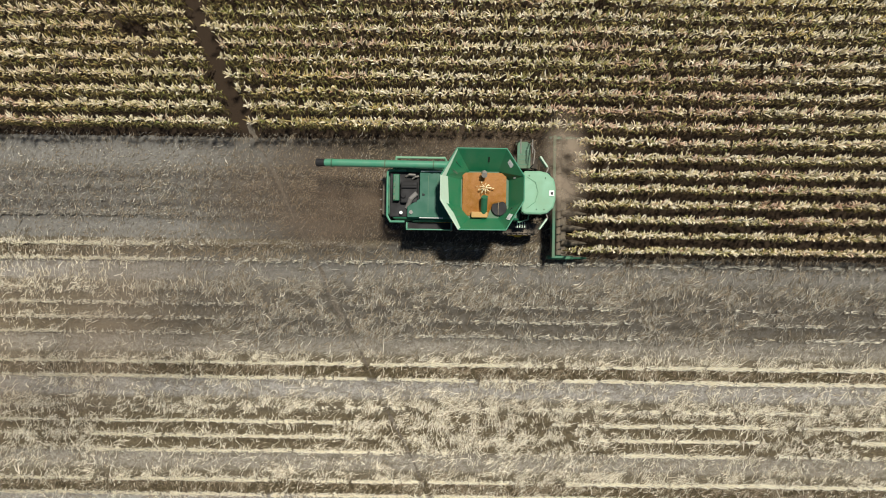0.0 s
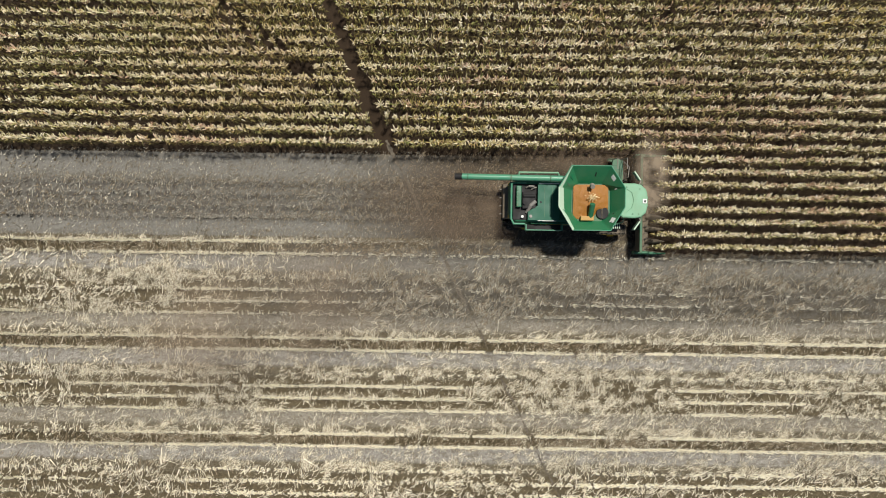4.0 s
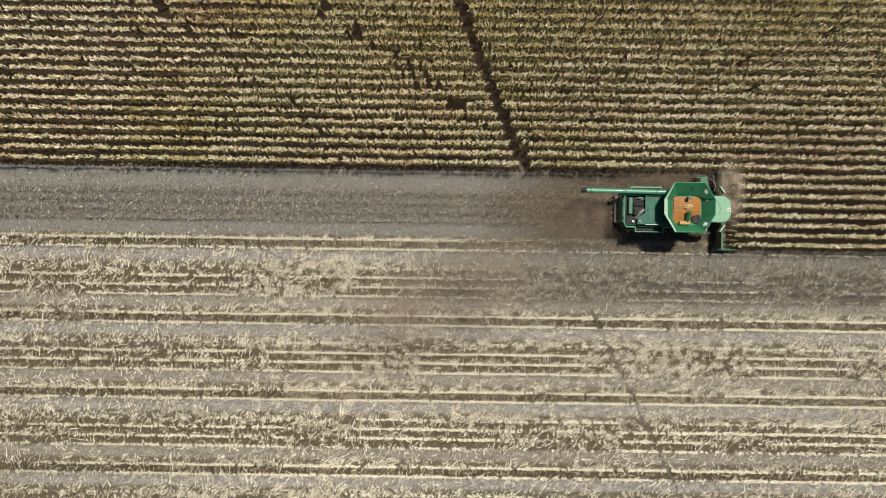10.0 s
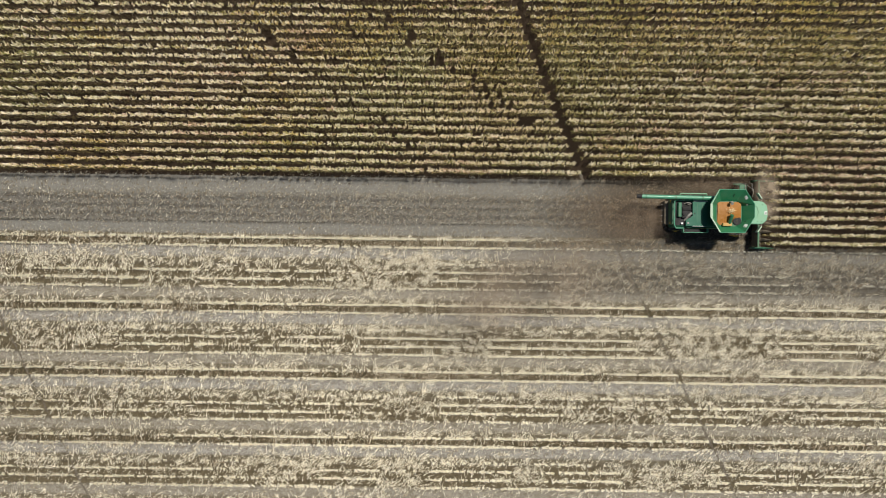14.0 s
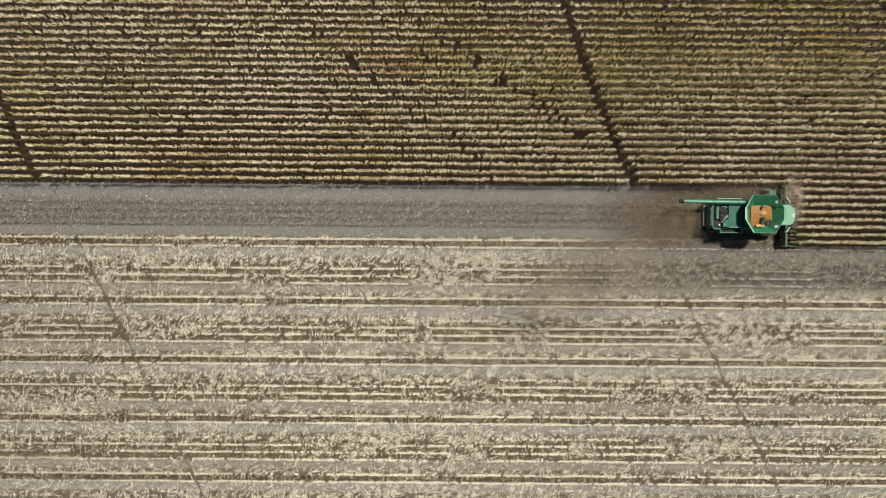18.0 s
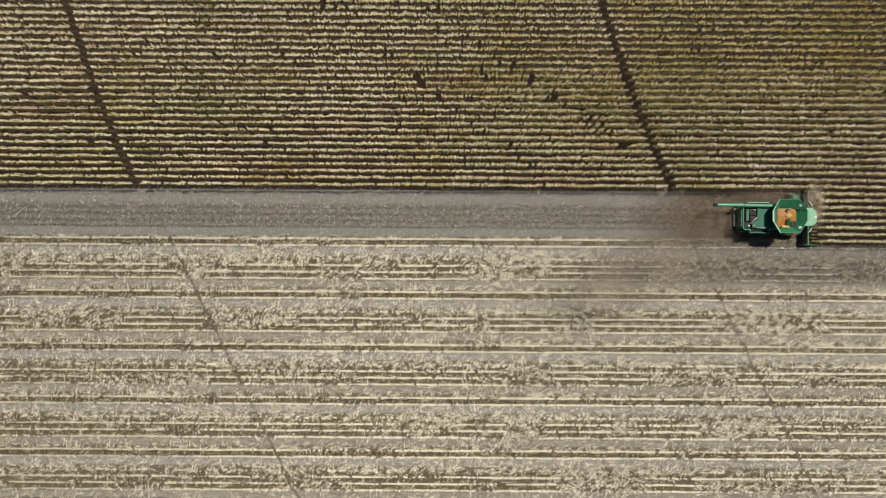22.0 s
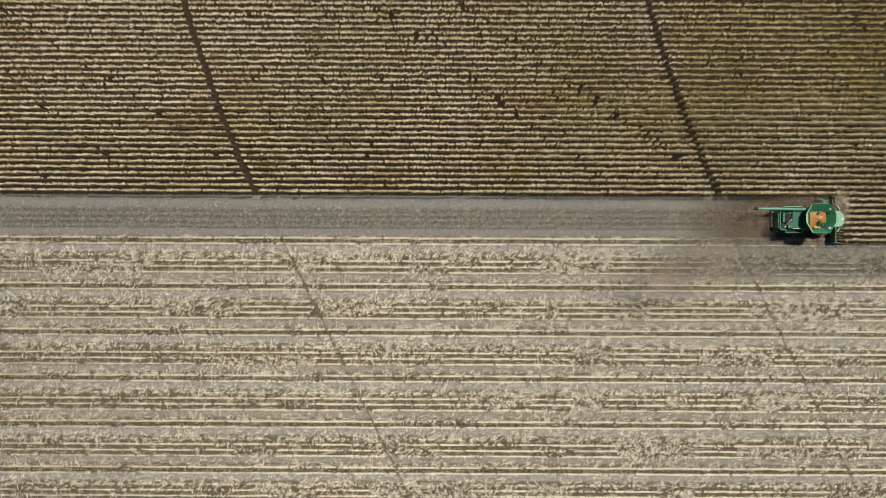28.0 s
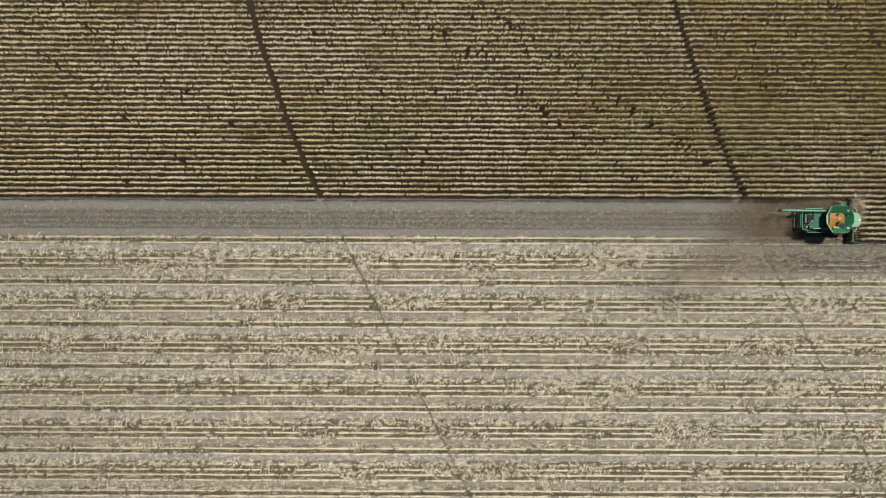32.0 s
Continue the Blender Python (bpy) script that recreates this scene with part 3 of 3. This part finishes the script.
rod(b, (-3.7, 0.2, 3.3), (-3.0, 0.2, 3.3), 0.09)
engine = part("engine_block", b, BLACK, combine, "dark engine block")
part("exhaust_pipe", made(bar, [(-3.45, -0.75, 3.0), (-3.25, -0.35, 3.35), (-2.98, -0.1, 3.4)], 0.11, 12), STEEL, engine, "grey exhaust pipe")
part("filler_cap", made(rod, (-3.25, -0.98, 3.25), (-3.25, -0.98, 3.33), 0.09, 14), STEEL, lid, "grey round cap")
part("hose", made(bar, [(-3.5, 0.7, 3.05), (-3.35, 0.78, 3.25), (-3.05, 0.76, 3.28)], 0.05, 8), STEEL, engine, "grey hose")
part("hose", made(bar, [(-3.2, 0.6, 3.05), (-3.05, 0.68, 3.22), (-2.92, 0.72, 3.1)], 0.045, 8), STEEL, engine, "grey hose")
part("filter_can", made(rod, (-3.72, -1.0, 3.0), (-3.72, -1.0, 3.2), 0.08, 12), WHITE, engine, "white filter can")
b = bmesh.new()
bx(b, -4.1, -3.8, -0.45, 0.8, 3.0, 3.3, 0.04)
radiator = part("radiator_housing", b, GREEN, combine)
for y in (-0.3, 0.0, 0.3, 0.6):
    part("louvre", made(bx, -4.08, -3.99, y - 0.1, y + 0.1, 3.301, 3.33, 0.01), GREEN_DULL, radiator)
b = bmesh.new()
bar(b, [(-3.5, 0.98, 3.15), (-4.28, 0.98, 3.15), (-4.37, 0.9, 3.15), (-4.37, -1.15, 3.15), (-4.22, -1.42, 3.15), (-3.55, -1.42, 3.15)], 0.055, 10)
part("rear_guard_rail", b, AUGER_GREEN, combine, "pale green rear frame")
for x, y in ((-3.6, 0.98), (-4.35, 0.3), (-4.35, -0.7), (-3.7, -1.42)):
    part("guard_post", made(rod, (x, y, 2.6), (x, y, 3.15), 0.03), GREEN_DULL, combine)

# fold-out service tray on the right flank
b = bmesh.new()
bx(b, -3.5, -1.3, -1.80, -1.74, 2.55, 2.95, 0.02)
bx(b, -3.5, -3.43, -1.74, -1.42, 2.55, 2.95, 0.02)
bx(b, -1.37, -1.3, -1.74, -1.42, 2.55, 2.95, 0.02)
bx(b, -3.43, -1.37, -1.74, -1.42, 2.55, 2.6, 0)
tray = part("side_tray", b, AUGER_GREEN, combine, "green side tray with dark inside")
part("tray_floor", made(bx, -3.41, -1.39, -1.73, -1.43, 2.605, 2.62, 0), BLACK, tray)

# unloading auger
b = bmesh.new()
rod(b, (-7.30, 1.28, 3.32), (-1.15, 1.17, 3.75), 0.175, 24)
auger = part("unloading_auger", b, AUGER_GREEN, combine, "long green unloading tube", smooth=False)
for x in (-6.95, -4.45, -2.2):
    part("flange", made(rod, (x - 0.03, 1.15 - 0.0179 * x, 3.83 + 0.0699 * x), (x + 0.03, 1.149 - 0.0179 * x, 3.834 + 0.0699 * x), 0.205, 24), GREEN_DULL, auger)
b = bmesh.new()
rod(b, (-7.68, 1.285, 3.24), (-7.26, 1.28, 3.32), 0.19, 16, 0.18)
part("spout", b, BLACK, auger, "black rubber spout")
part("auger_elbow", made(bar, [(-1.3, 1.17, 3.74), (-1.0, 1.15, 3.6), (-0.95, 1.12, 2.9)], 0.19, 16), GREEN, auger)
b = bmesh.new()
bar(b, [(-4.0, 1.2, 3.2), (-3.95, 1.56, 3.35), (-1.7, 1.56, 3.35), (-1.6, 1.4, 3.2)], 0.055, 8)
part("auger_guard_rail", b, MINT, combine, "pale green guard rail")
part("auger_shelf", made(bx, -4.0, -1.4, 1.30, 1.52, 2.75, 2.82, 0.01), BLACK, combine, "black shelf under the tube")
part("auger_cradle", made(bx, -4.1, -3.95, 0.95, 1.45, 2.9, 3.36, 0.03), GREEN, combine)

# grain tank
RIM = [(1.07, 1.83), (1.86, 0.62), (1.86, -0.48), (1.07, -1.80), (-1.05, -1.80), (-1.86, -0.48), (-1.86, 0.62), (-1.15, 1.83)]
LOW = [(0.80, 0.95), (1.30, 0.55), (1.30, -0.75), (0.80, -1.25), (-0.55, -1.25), (-0.95, -0.75), (-0.95, 0.55), (-0.55, 0.95)]
RIM_Z, LOW_Z = 4.55, 3.52
tank = part("tank_floor", made(slab, LOW, 3.46, 3.53, 0), GREEN_DULL, combine)
for i in range(8):
    (ax, ay), (cx, cy) = RIM[i], RIM[(i + 1) % 8]
    (lx, ly), (mx, my) = LOW[i], LOW[(i + 1) % 8]
    b = bmesh.new()
    plate(b, [(lx, ly, LOW_Z), (mx, my, LOW_Z), (cx, cy, RIM_Z), (ax, ay, RIM_Z)], 0.025)
    panel = part("tank_panel", b, TANK_GREEN, combine, "green sloping tank wall")
    b = bmesh.new()
    rod(b, (ax, ay, RIM_Z), (cx, cy, RIM_Z), 0.04 if i in (4, 5) else 0.03, 8)
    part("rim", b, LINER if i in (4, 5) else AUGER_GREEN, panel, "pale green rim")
    for k in (0.35, 0.68):
        p0 = Vector((lx, ly, LOW_Z)).lerp(Vector((mx, my, LOW_Z)), k)
        p1 = Vector((ax, ay, RIM_Z)).lerp(Vector((cx, cy, RIM_Z)), k)
        inward = Vector((0.2, -0.1, 4.4)) - p0.lerp(p1, 0.5)
        q0, q1 = p0.lerp(p1, 0.45) + inward.normalized() * 0.03, p0.lerp(p1, 0.75) + inward.normalized() * 0.03
        if i in (0, 2, 4, 6):
            part("stiffener", made(rod, q0, q1, 0.02, 6), GREEN_DULL, panel)


def tank_plate(i, k, up, size, mat, name, label):
    """A small plate on the inside of tank wall i."""
    (ax, ay), (cx, cy) = RIM[i], RIM[(i + 1) % 8]
    (lx, ly), (mx, my) = LOW[i], LOW[(i + 1) % 8]
    lo = Vector((lx, ly, LOW_Z)).lerp(Vector((mx, my, LOW_Z)), k)
    hi = Vector((ax, ay, RIM_Z)).lerp(Vector((cx, cy, RIM_Z)), k)
    along = (Vector((cx, cy, 0)) - Vector((ax, ay, 0))).normalized()
    rise = (hi - lo).normalized()
    n = rise.cross(along).normalized()
    if n.z < 0:
        n = -n
    mid = lo.lerp(hi, up) + n * 0.035
    a, u = along * size[0] / 2, rise * size[1] / 2
    b = bmesh.new()
    plate(b, [mid - a - u, mid + a - u, mid + a + u, mid - a + u], 0.012)
    part(name, b, mat, combine, label)


# pale, grain-dusted sheets on the rear walls of the tank
for i, lo0, lo1 in ((4, 0.86, 0.62), (5, 0.62, 0.68), (6, 0.78, 0.97)):
    (ax, ay), (cx, cy) = RIM[i], RIM[(i + 1) % 8]
    (lx, ly), (mx, my) = LOW[i], LOW[(i + 1) % 8]
    p0, p1 = Vector((lx, ly, LOW_Z)), Vector((mx, my, LOW_Z))
    r0, r1 = Vector((ax, ay, RIM_Z)), Vector((cx, cy, RIM_Z))
    lift = Vector((0.2, -0.1, 6.0)) - (p0 + r1) / 2
    lift = lift.normalized() * 0.03
    b = bmesh.new()
    plate(b, [p0.lerp(r0, lo0) + lift, p1.lerp(r1, lo1) + lift, r1 * 0.995 + lift, r0 * 0.995 + lift], 0.01)
    part("liner_sheet", b, LINER, combine, "pale dusty liner sheet")

tank_plate(0, 0.40, 0.72, (0.30, 0.34), WHITE, "warning_plate", "white notice plate")
tank_plate(2, 0.60, 0.72, (0.30, 0.34), WHITE, "warning_plate", "white notice plate")
tank_plate(0, 0.95, 0.45, (0.07, 0.16), WHITE, "sensor", "small white sensor")
tank_plate(2, 0.25, 0.45, (0.10, 0.12), BLACK, "sensor", "small dark sensor")
tank_plate(6, 0.3, 0.5, (0.06, 0.35), GREEN_DULL, "hinge", "")
tank_plate(7, 0.65, 0.55, (0.06, 0.3), BLACK, "hinge", "")
part("cross_auger", made(rod, (0.12, -1.2, 3.55), (0.12, -0.30, 4.22), 0.15, 14), GREEN, combine, "green filling auger in the tank")
part("auger_cover", made(bx, -0.45, 0.30, -1.22, -0.95, 3.54, 3.84, 0.04), TAN, combine, "grain-stained cover plate")
part("tank_brace", made(rod, (0.13, 0.9, 3.7), (0.12, 0.62, 4.25), 0.05, 8), STEEL, combine)
part("tank_cup", made(rod, (0.10, 0.80, 4.12), (0.10, 0.66, 4.30), 0.13, 12), STEEL, combine, "grain-dusted spreader cup")
sump = [(0.84 + 0.36 * math.cos(k * 0.4488), -0.76 + 0.36 * math.sin(k * 0.4488)) for k in range(14)]
sump = part("sump_opening", made(slab, sump, 3.56, 3.66, 0.02), BLACK, combine, "dark sump opening")
part("sump_rib", made(bx, 0.78, 0.82, -1.08, -0.48, 3.66, 3.69, 0.005), DUSTY_STEEL, sump)

b = bmesh.new()
bx(b, -1.0, 1.35, -1.28, 1.0, 2.9, 3.47, 0.05)
part("tank_base", b, GREEN, combine, "green lower tank box")

# the heap of grain, highest under the spout
n = 34
verts = []
for i in range(n):
    for j in range(n):
        x, y = -0.86 + 2.02 * i / (n - 1), -1.12 + 1.98 * j / (n - 1)
        d = math.hypot(x - 0.15, y - 0.1)
        z = 3.92 - 0.26 * d + 0.03 * noise.noise((x * 4, y * 4, 0))
        if y < -0.5 and x > 0.3:
            z -= 0.55 * min(1, (-0.5 - y) * 2) * min(1, (x - 0.3) * 3)
        verts.append((x, y, max(z, 3.52)))
g = np.arange(n - 1)
gi = (g[:, None] * n + g[None, :]).ravel()
heap_me = quad_mesh("grain_pile", np.array(verts), np.stack([gi, gi + n, gi + n + 1, gi + 1], 1), [GRAIN])
tagged(new("grain_pile", heap_me), "pile of orange maize grain in the open tank", "grain")
b = bmesh.new()
for i in range(80):
    a = rng.integers(0, 9) * 0.70 + rng.normal(0, 0.10)
    r = abs(rng.normal(0, 0.15)) + 0.02
    z = 4.16 - r * 0.5 + rng.normal(0, 0.03)
    p = Vector((0.13 + math.cos(a) * r, 0.12 + math.sin(a) * r * 0.9, z))
    rod(b, p, p + Vector((math.cos(a) * 0.08, math.sin(a) * 0.08, -0.02)), 0.011, 5)
gs = part("falling_grain", b, KERNEL, None, "")
tagged(gs, "spray of pale maize kernels falling onto the heap", "grain", kind="stuff")
gs.name = "falling_grain"

# cab
cab = part("cab", made(bx, 1.92, 3.25, -0.95, 0.95, 1.75, 3.42, 0.08), GLASS_M, combine, "dark glazed cab")
out = [(1.86, 0.80), (2.0, 0.97), (2.7, 0.98), (3.05, 0.90), (3.36, 0.60), (3.44, 0.2), (3.44, -0.35), (3.34, -0.72), (3.05, -0.98), (2.7, -1.04), (2.0, -1.02), (1.86, -0.9)]
roof = part("cab_roof", made(slab, out, 3.44, 3.72, 0.09), MINT, combine, "pale mint cab roof with rounded front")
part("roof_ridge", made(bar, [(2.1, 0.7, 3.72), (2.5, 0.45, 3.735), (2.62, 0.0, 3.74), (2.5, -0.45, 3.735), (2.1, -0.75, 3.72)], 0.02, 6), MINT, roof)
part("roof_light", made(bx, 3.12, 3.36, -0.18, 0.08, 3.715, 3.75, 0.015), WHITE, roof, "white roof plate")
part("roof_lens", made(bx, 3.2, 3.3, -0.12, 0.0, 3.752, 3.765, 0.005), BLACK, roof)
for x, y in ((2.2, 0.75), (2.55, -0.8), (2.95, 0.65), (2.9, -0.8)):
    part("roof_bolt", made(rod, (x, y, 3.71), (x, y, 3.74), 0.035, 10), GREEN_DULL, roof)
for s in (1, -1):
    arm = part("mirror_arm", made(bar, [(3.05, s * 0.95, 3.3), (3.15, s * 1.15, 3.3), (2.85, s * 1.55, 3.25)], 0.03, 8), STEEL, combine, "pale mirror arm")
    b = bmesh.new()
    bx(b, -0.045, 0.045, -0.31, 0.31, -0.2, 0.2, 0.03, pose(2.93, s * 1.45, 3.2, 0, 0, s * 35))
    part("mirror", b, LINER, arm, "pale mirror housing")

# access platform and rails on the left flank
b = bmesh.new()
bx(b, 1.85, 2.5, 1.32, 2.55, 1.92, 1.98, 0.01)
platform = part("platform", b, GREEN_DULL, combine, "dusty green access platform")
for y in (1.5, 1.75, 2.0, 2.25):
    part("tread", made(bx, 1.9, 2.45, y - 0.015, y + 0.015, 1.98, 1.995, 0), GREEN, platform)
for z in (0.5, 0.85, 1.2, 1.55):
    part("step", made(bx, 1.95, 2.42, 2.5 + (1.6 - z) * 0.2, 2.68 + (1.6 - z) * 0.2, z, z + 0.04, 0.01), GREEN_DULL, platform)
for x in (1.9, 2.46):
    part("ladder_rail", made(bar, [(x, 2.9, 0.45), (x, 2.6, 1.95), (x, 2.55, 2.9), (x, 1.9, 2.95)], 0.025, 8), STEEL, platform, "pale handrail")
part("handrail", made(bar, [(2.5, 1.35, 1.98), (2.5, 1.4, 2.95), (2.56, 2.0, 3.0), (2.5, 2.5, 2.0)], 0.025, 8), STEEL, platform, "pale handrail")
b = bmesh.new()
bx(b, 1.75, 2.3, -1.62, -1.32, 2.3, 2.36, 0.01)
steps = part("side_step", b, BLACK, combine, "dark grated side step")
for x in (1.85, 1.97, 2.09, 2.21):
    part("grate_bar", made(bx, x - 0.02, x + 0.02, -1.6, -1.34, 2.365, 2.38, 0), LINER, steps, "pale grate bar")
b = bmesh.new()
bar(b, [(1.80, -1.0, 2.75), (1.85, -1.36, 2.75), (2.30, -1.22, 2.75), (2.34, -0.98, 2.75)], 0.035, 8)
part("step_rail", b, MINT, steps, "pale green bent rail")

# wheels
def wheel(x, y, r, w):
    t = bmesh.new()
    rod(t, (x, y - w / 2, r), (x, y + w / 2, r), r * 0.96, 36)
    bmesh.ops.bevel(t, geom=[e for e in t.edges if len(e.link_faces) == 2 and e.calc_face_angle(0) > 1.0], offset=0.08, segments=2, affect="EDGES")
    k = 22
    for i in range(k):
        a = 6.283 * i / k
        m = Matrix.Translation((x, y, r)) @ Matrix.Rotation(a, 4, "Y")
        for s in (1, -1):
            bx(t, -0.035, 0.035, min(0, s * w * 0.46), max(0, s * w * 0.46), r * 0.93, r * 1.0, 0.0, m @ Matrix.Rotation(s * 0.5, 4, "Z"))
    ob = part("wheel", t, RUBBER, combine, "black lugged tyre")
    s = 1 if y > 0 else -1
    t = bmesh.new()
    rod(t, (x, y + s * (w / 2 - 0.06), r), (x, y + s * (w / 2 + 0.02), r), r * 0.55, 24)
    rim_ob = part("rim", t, YELLOW, ob, "yellow wheel rim")
    part("hub", made(rod, (x, y + s * (w / 2), r), (x, y + s * (w / 2 + 0.1), r), r * 0.2, 14), YELLOW, rim_ob)


for s in (1, -1):
    wheel(2.05, s * 1.62, 0.95, 0.62)
    wheel(-3.3, s * 1.35, 0.62, 0.42)
part("front_axle", made(bx, 1.85, 2.25, -1.3, 1.3, 0.75, 1.15, 0.03), BLACK, combine)
part("rear_axle", made(bx, -3.4, -3.2, -1.15, 1.15, 0.5, 0.75, 0.03), BLACK, combine)

# straw chopper at the tail
chop = part("straw_chopper", made(bx, -4.75, -4.1, -1.05, 1.05, 0.85, 1.85, 0.08), DUSTY_STEEL, combine, "dust-covered straw chopper hood")
for y in (-0.75, -0.25, 0.25, 0.75):
    part("chopper_fin", made(bx, -4.9, -4.6, y - 0.02, y + 0.02, 0.9, 1.5, 0.005), STEEL, chop)
part("tail_hood", made(bx, -4.45, -4.12, -1.1, 1.1, 1.85, 2.75, 0.12), GREEN_DULL, combine)
for s in (1, -1):
    part("tail_light", made(bx, -4.48, -4.43, s * 0.95 - 0.08, s * 0.95 + 0.08, 2.3, 2.45, 0.01), YELLOW, combine, "amber tail light")

# feeder house and corn header
b = bmesh.new()
plate(b, [(2.6, -0.6, 1.65), (2.6, 0.6, 1.65), (3.95, 0.6, 0.95), (3.95, -0.6, 0.95)], 0.5)
part("feeder_house", b, GREEN_DULL, combine, "dusty green feeder house")
b = bmesh.new()
bx(b, 3.66, 3.82, -3.02, 3.02, 1.58, 1.70, 0.03)
for y in (-3.0, -1.6, 1.6, 2.92):
    bx(b, 3.68, 3.80, y, y + 0.08, 0.45, 1.58, 0.01)
header = part("corn_header", b, GREEN_DULL, combine, "dust-covered green corn header frame")
part("back_sheet", made(bx, 3.80, 3.84, -2.9, 2.9, 0.4, 1.57, 0), DUSTY_STEEL, header, "dust-covered back sheet")
part("trough", made(bx, 3.845, 4.6, -2.98, 2.98, 0.35, 0.45, 0.02), DUSTY_STEEL, header, "dusty header trough")
b = bmesh.new()
rod(b, (4.15, -2.9, 0.72), (4.15, 2.9, 0.72), 0.12, 14)
part("cross_auger_tube", b, DUSTY_STEEL, header, "dusty cross auger")
t = bmesh.new()
for s in (1, -1):
    prev = None
    for i in range(91):
        a = i * 0.42
        y = s * (2.9 - i * 0.026)
        p = [t.verts.new((4.15 + math.cos(a) * r, y, 0.72 + s * math.sin(a) * r)) for r in (0.11, 0.27)]
        if prev:
            t.faces.new((prev[0], prev[1], p[1], p[0]))
        prev = p
bmesh.ops.solidify(t, geom=t.faces[:], thickness=0.012)
part("auger_flighting", t, STEEL, header, "worn steel flighting")


def snout(y, w, x1):
    t = bmesh.new()
    secs = []
    for x, k, z in ((4.35, 1.0, 0.78), (4.75, 0.95, 0.66), (5.2, 0.7, 0.48), (x1 - 0.12, 0.25, 0.25), (x1, 0.06, 0.17)):
        ring = []
        for i in range(9):
            a = math.pi * i / 8
            ring.append(t.verts.new((x, y + math.cos(a) * w * k, 0.14 + math.sin(a) * (z - 0.12))))
        secs.append(ring)
    for p, q in zip(secs, secs[1:]):
        for i in range(8):
            t.faces.new((p[i], p[i + 1], q[i + 1], q[i]))
    t.faces.new(secs[0])
    t.faces.new(secs[-1][::-1])
    bmesh.ops.recalc_face_normals(t, faces=t.faces[:])
    part("snout", t, DUSTY_STEEL, header, "dust-covered row divider", smooth=True)


for i in range(7):
    snout(-2.286 + i * ROW, 0.2, 5.75)
for s in (1, -1):
    b = bmesh.new()
    bx(b, 3.58, 4.9, *sorted((s * 2.95, s * 3.13)), 0.40, 0.95, 0.05)
    bx(b, 4.8, 5.6, *sorted((s * 3.0, s * 3.10)), 0.55, 0.82, 0.05)
    bx(b, 3.58, 4.5, *sorted((s * 2.94, s * 3.08)), 0.95, 1.05, 0.03)
    part("end_shield", b, GREEN, header, "green header end shield")
    snout(s * 3.02, 0.11, 5.85)


# ---------------------------------------------------------------- dust
def dust_material(name, most, scale, tint=(0.24, 0.185, 0.13, 1)):
    """Thin airborne dust: mostly clear, thickest in the middle of each puff."""
    m = Mat(name, 1.0)
    m.b.inputs["Base Color"].default_value = tint
    tc = m.node("ShaderNodeTexCoord")
    g = m.node("ShaderNodeTexGradient")
    g.gradient_type = "SPHERICAL"
    mp = m.node("ShaderNodeMapping")
    mp.inputs["Location"].default_value = (-1.0, -1.0, 0.0)
    mp.inputs["Scale"].default_value = (2.0, 2.0, 0.0)
    m.link(tc.outputs["Generated"], mp.inputs["Vector"])
    m.link(mp.outputs[0], g.inputs[0])
    lumps = m.ramp(m.noise(scale, 5, 0.6), [(0.26, (0.0,)), (0.60, (1.0,))])
    soft = m.ramp(g.outputs["Fac"], [(0.0, (0.0,)), (0.7, (1.0,))], "EASE")
    a = m.math("MULTIPLY", m.math("MULTIPLY", soft, lumps), most)
    clear = m.node("ShaderNodeBsdfTransparent")
    mx = m.node("ShaderNodeMixShader")
    m.link(a, mx.inputs[0])
    m.link(clear.outputs[0], mx.inputs[1])
    m.link(m.b.outputs[0], mx.inputs[2])
    m.link(mx.outputs[0], m.t.nodes["Material Output"].inputs["Surface"])
    return m.m


def puff(name, label, cx, cy, rx, ry, z0, z1, layers, mat, turn=0.0):
    """A low cloud of dust in a few billowing veils, one over the other, each under the cloud."""
    top = tagged(new(name), label, "dust", kind="stuff")
    for k in range(layers):
        z = z0 + (z1 - z0) * k / max(1, layers - 1)
        nx, ny = 24, 20
        u, v = np.meshgrid(np.linspace(-1, 1, nx), np.linspace(-1, 1, ny), indexing="ij")
        h = z + 0.25 * (1 - u * u) * (1 - v * v) * min(1.0, rx * 0.4) + 0.12 * np.sin(u * 7 + k * 2) * np.cos(v * 5 + k)
        x, y = u * rx * (1 - 0.08 * k), v * ry * (1 - 0.08 * k)
        q = (np.arange(nx - 1)[:, None] * ny + np.arange(ny - 1)[None, :]).ravel()
        me = quad_mesh("dust_veil", np.stack([x.ravel(), y.ravel(), h.ravel()], 1), np.stack([q, q + ny, q + ny + 1, q + 1], 1), [mat])
        ob = new("dust_veil", me)
        ob.matrix_world = pose(cx, cy, 0, 0, 0, turn)
        ob.parent = top


DUST_A = dust_material("airborne_dust", 0.75, 1.1, (0.29, 0.23, 0.165, 1))
DUST_B = dust_material("thin_airborne_dust", 0.40, 0.5, (0.17, 0.125, 0.085, 1))
DUST_C = dust_material("drifting_dust", 0.40, 0.22)
puff("dust_cloud", "brown dust billowing over the corn header", 4.15, 1.4, 1.45, 3.3, 2.2, 2.6, 1, DUST_A)
puff("dust_cloud", "brown dust along the edge of the standing maize", 0.0, 2.9, 6.5, 1.5, 0.6, 1.6, 1, DUST_B)
puff("dust_cloud", "brown dust trailing behind the straw chopper", -8.5, 0.0, 7.0, 3.2, 0.5, 1.8, 1, DUST_B)
puff("dust_cloud", "brown dust hanging round the tail of the machine", -6.6, -0.9, 3.6, 3.0, 1.3, 1.8, 1, DUST_B)
puff("dust_cloud", "thin veil of dust drifting behind the harvester", -17.5, -6.6, 11.5, 4.2, 8.0, 11.0, 1, DUST_C, 15)
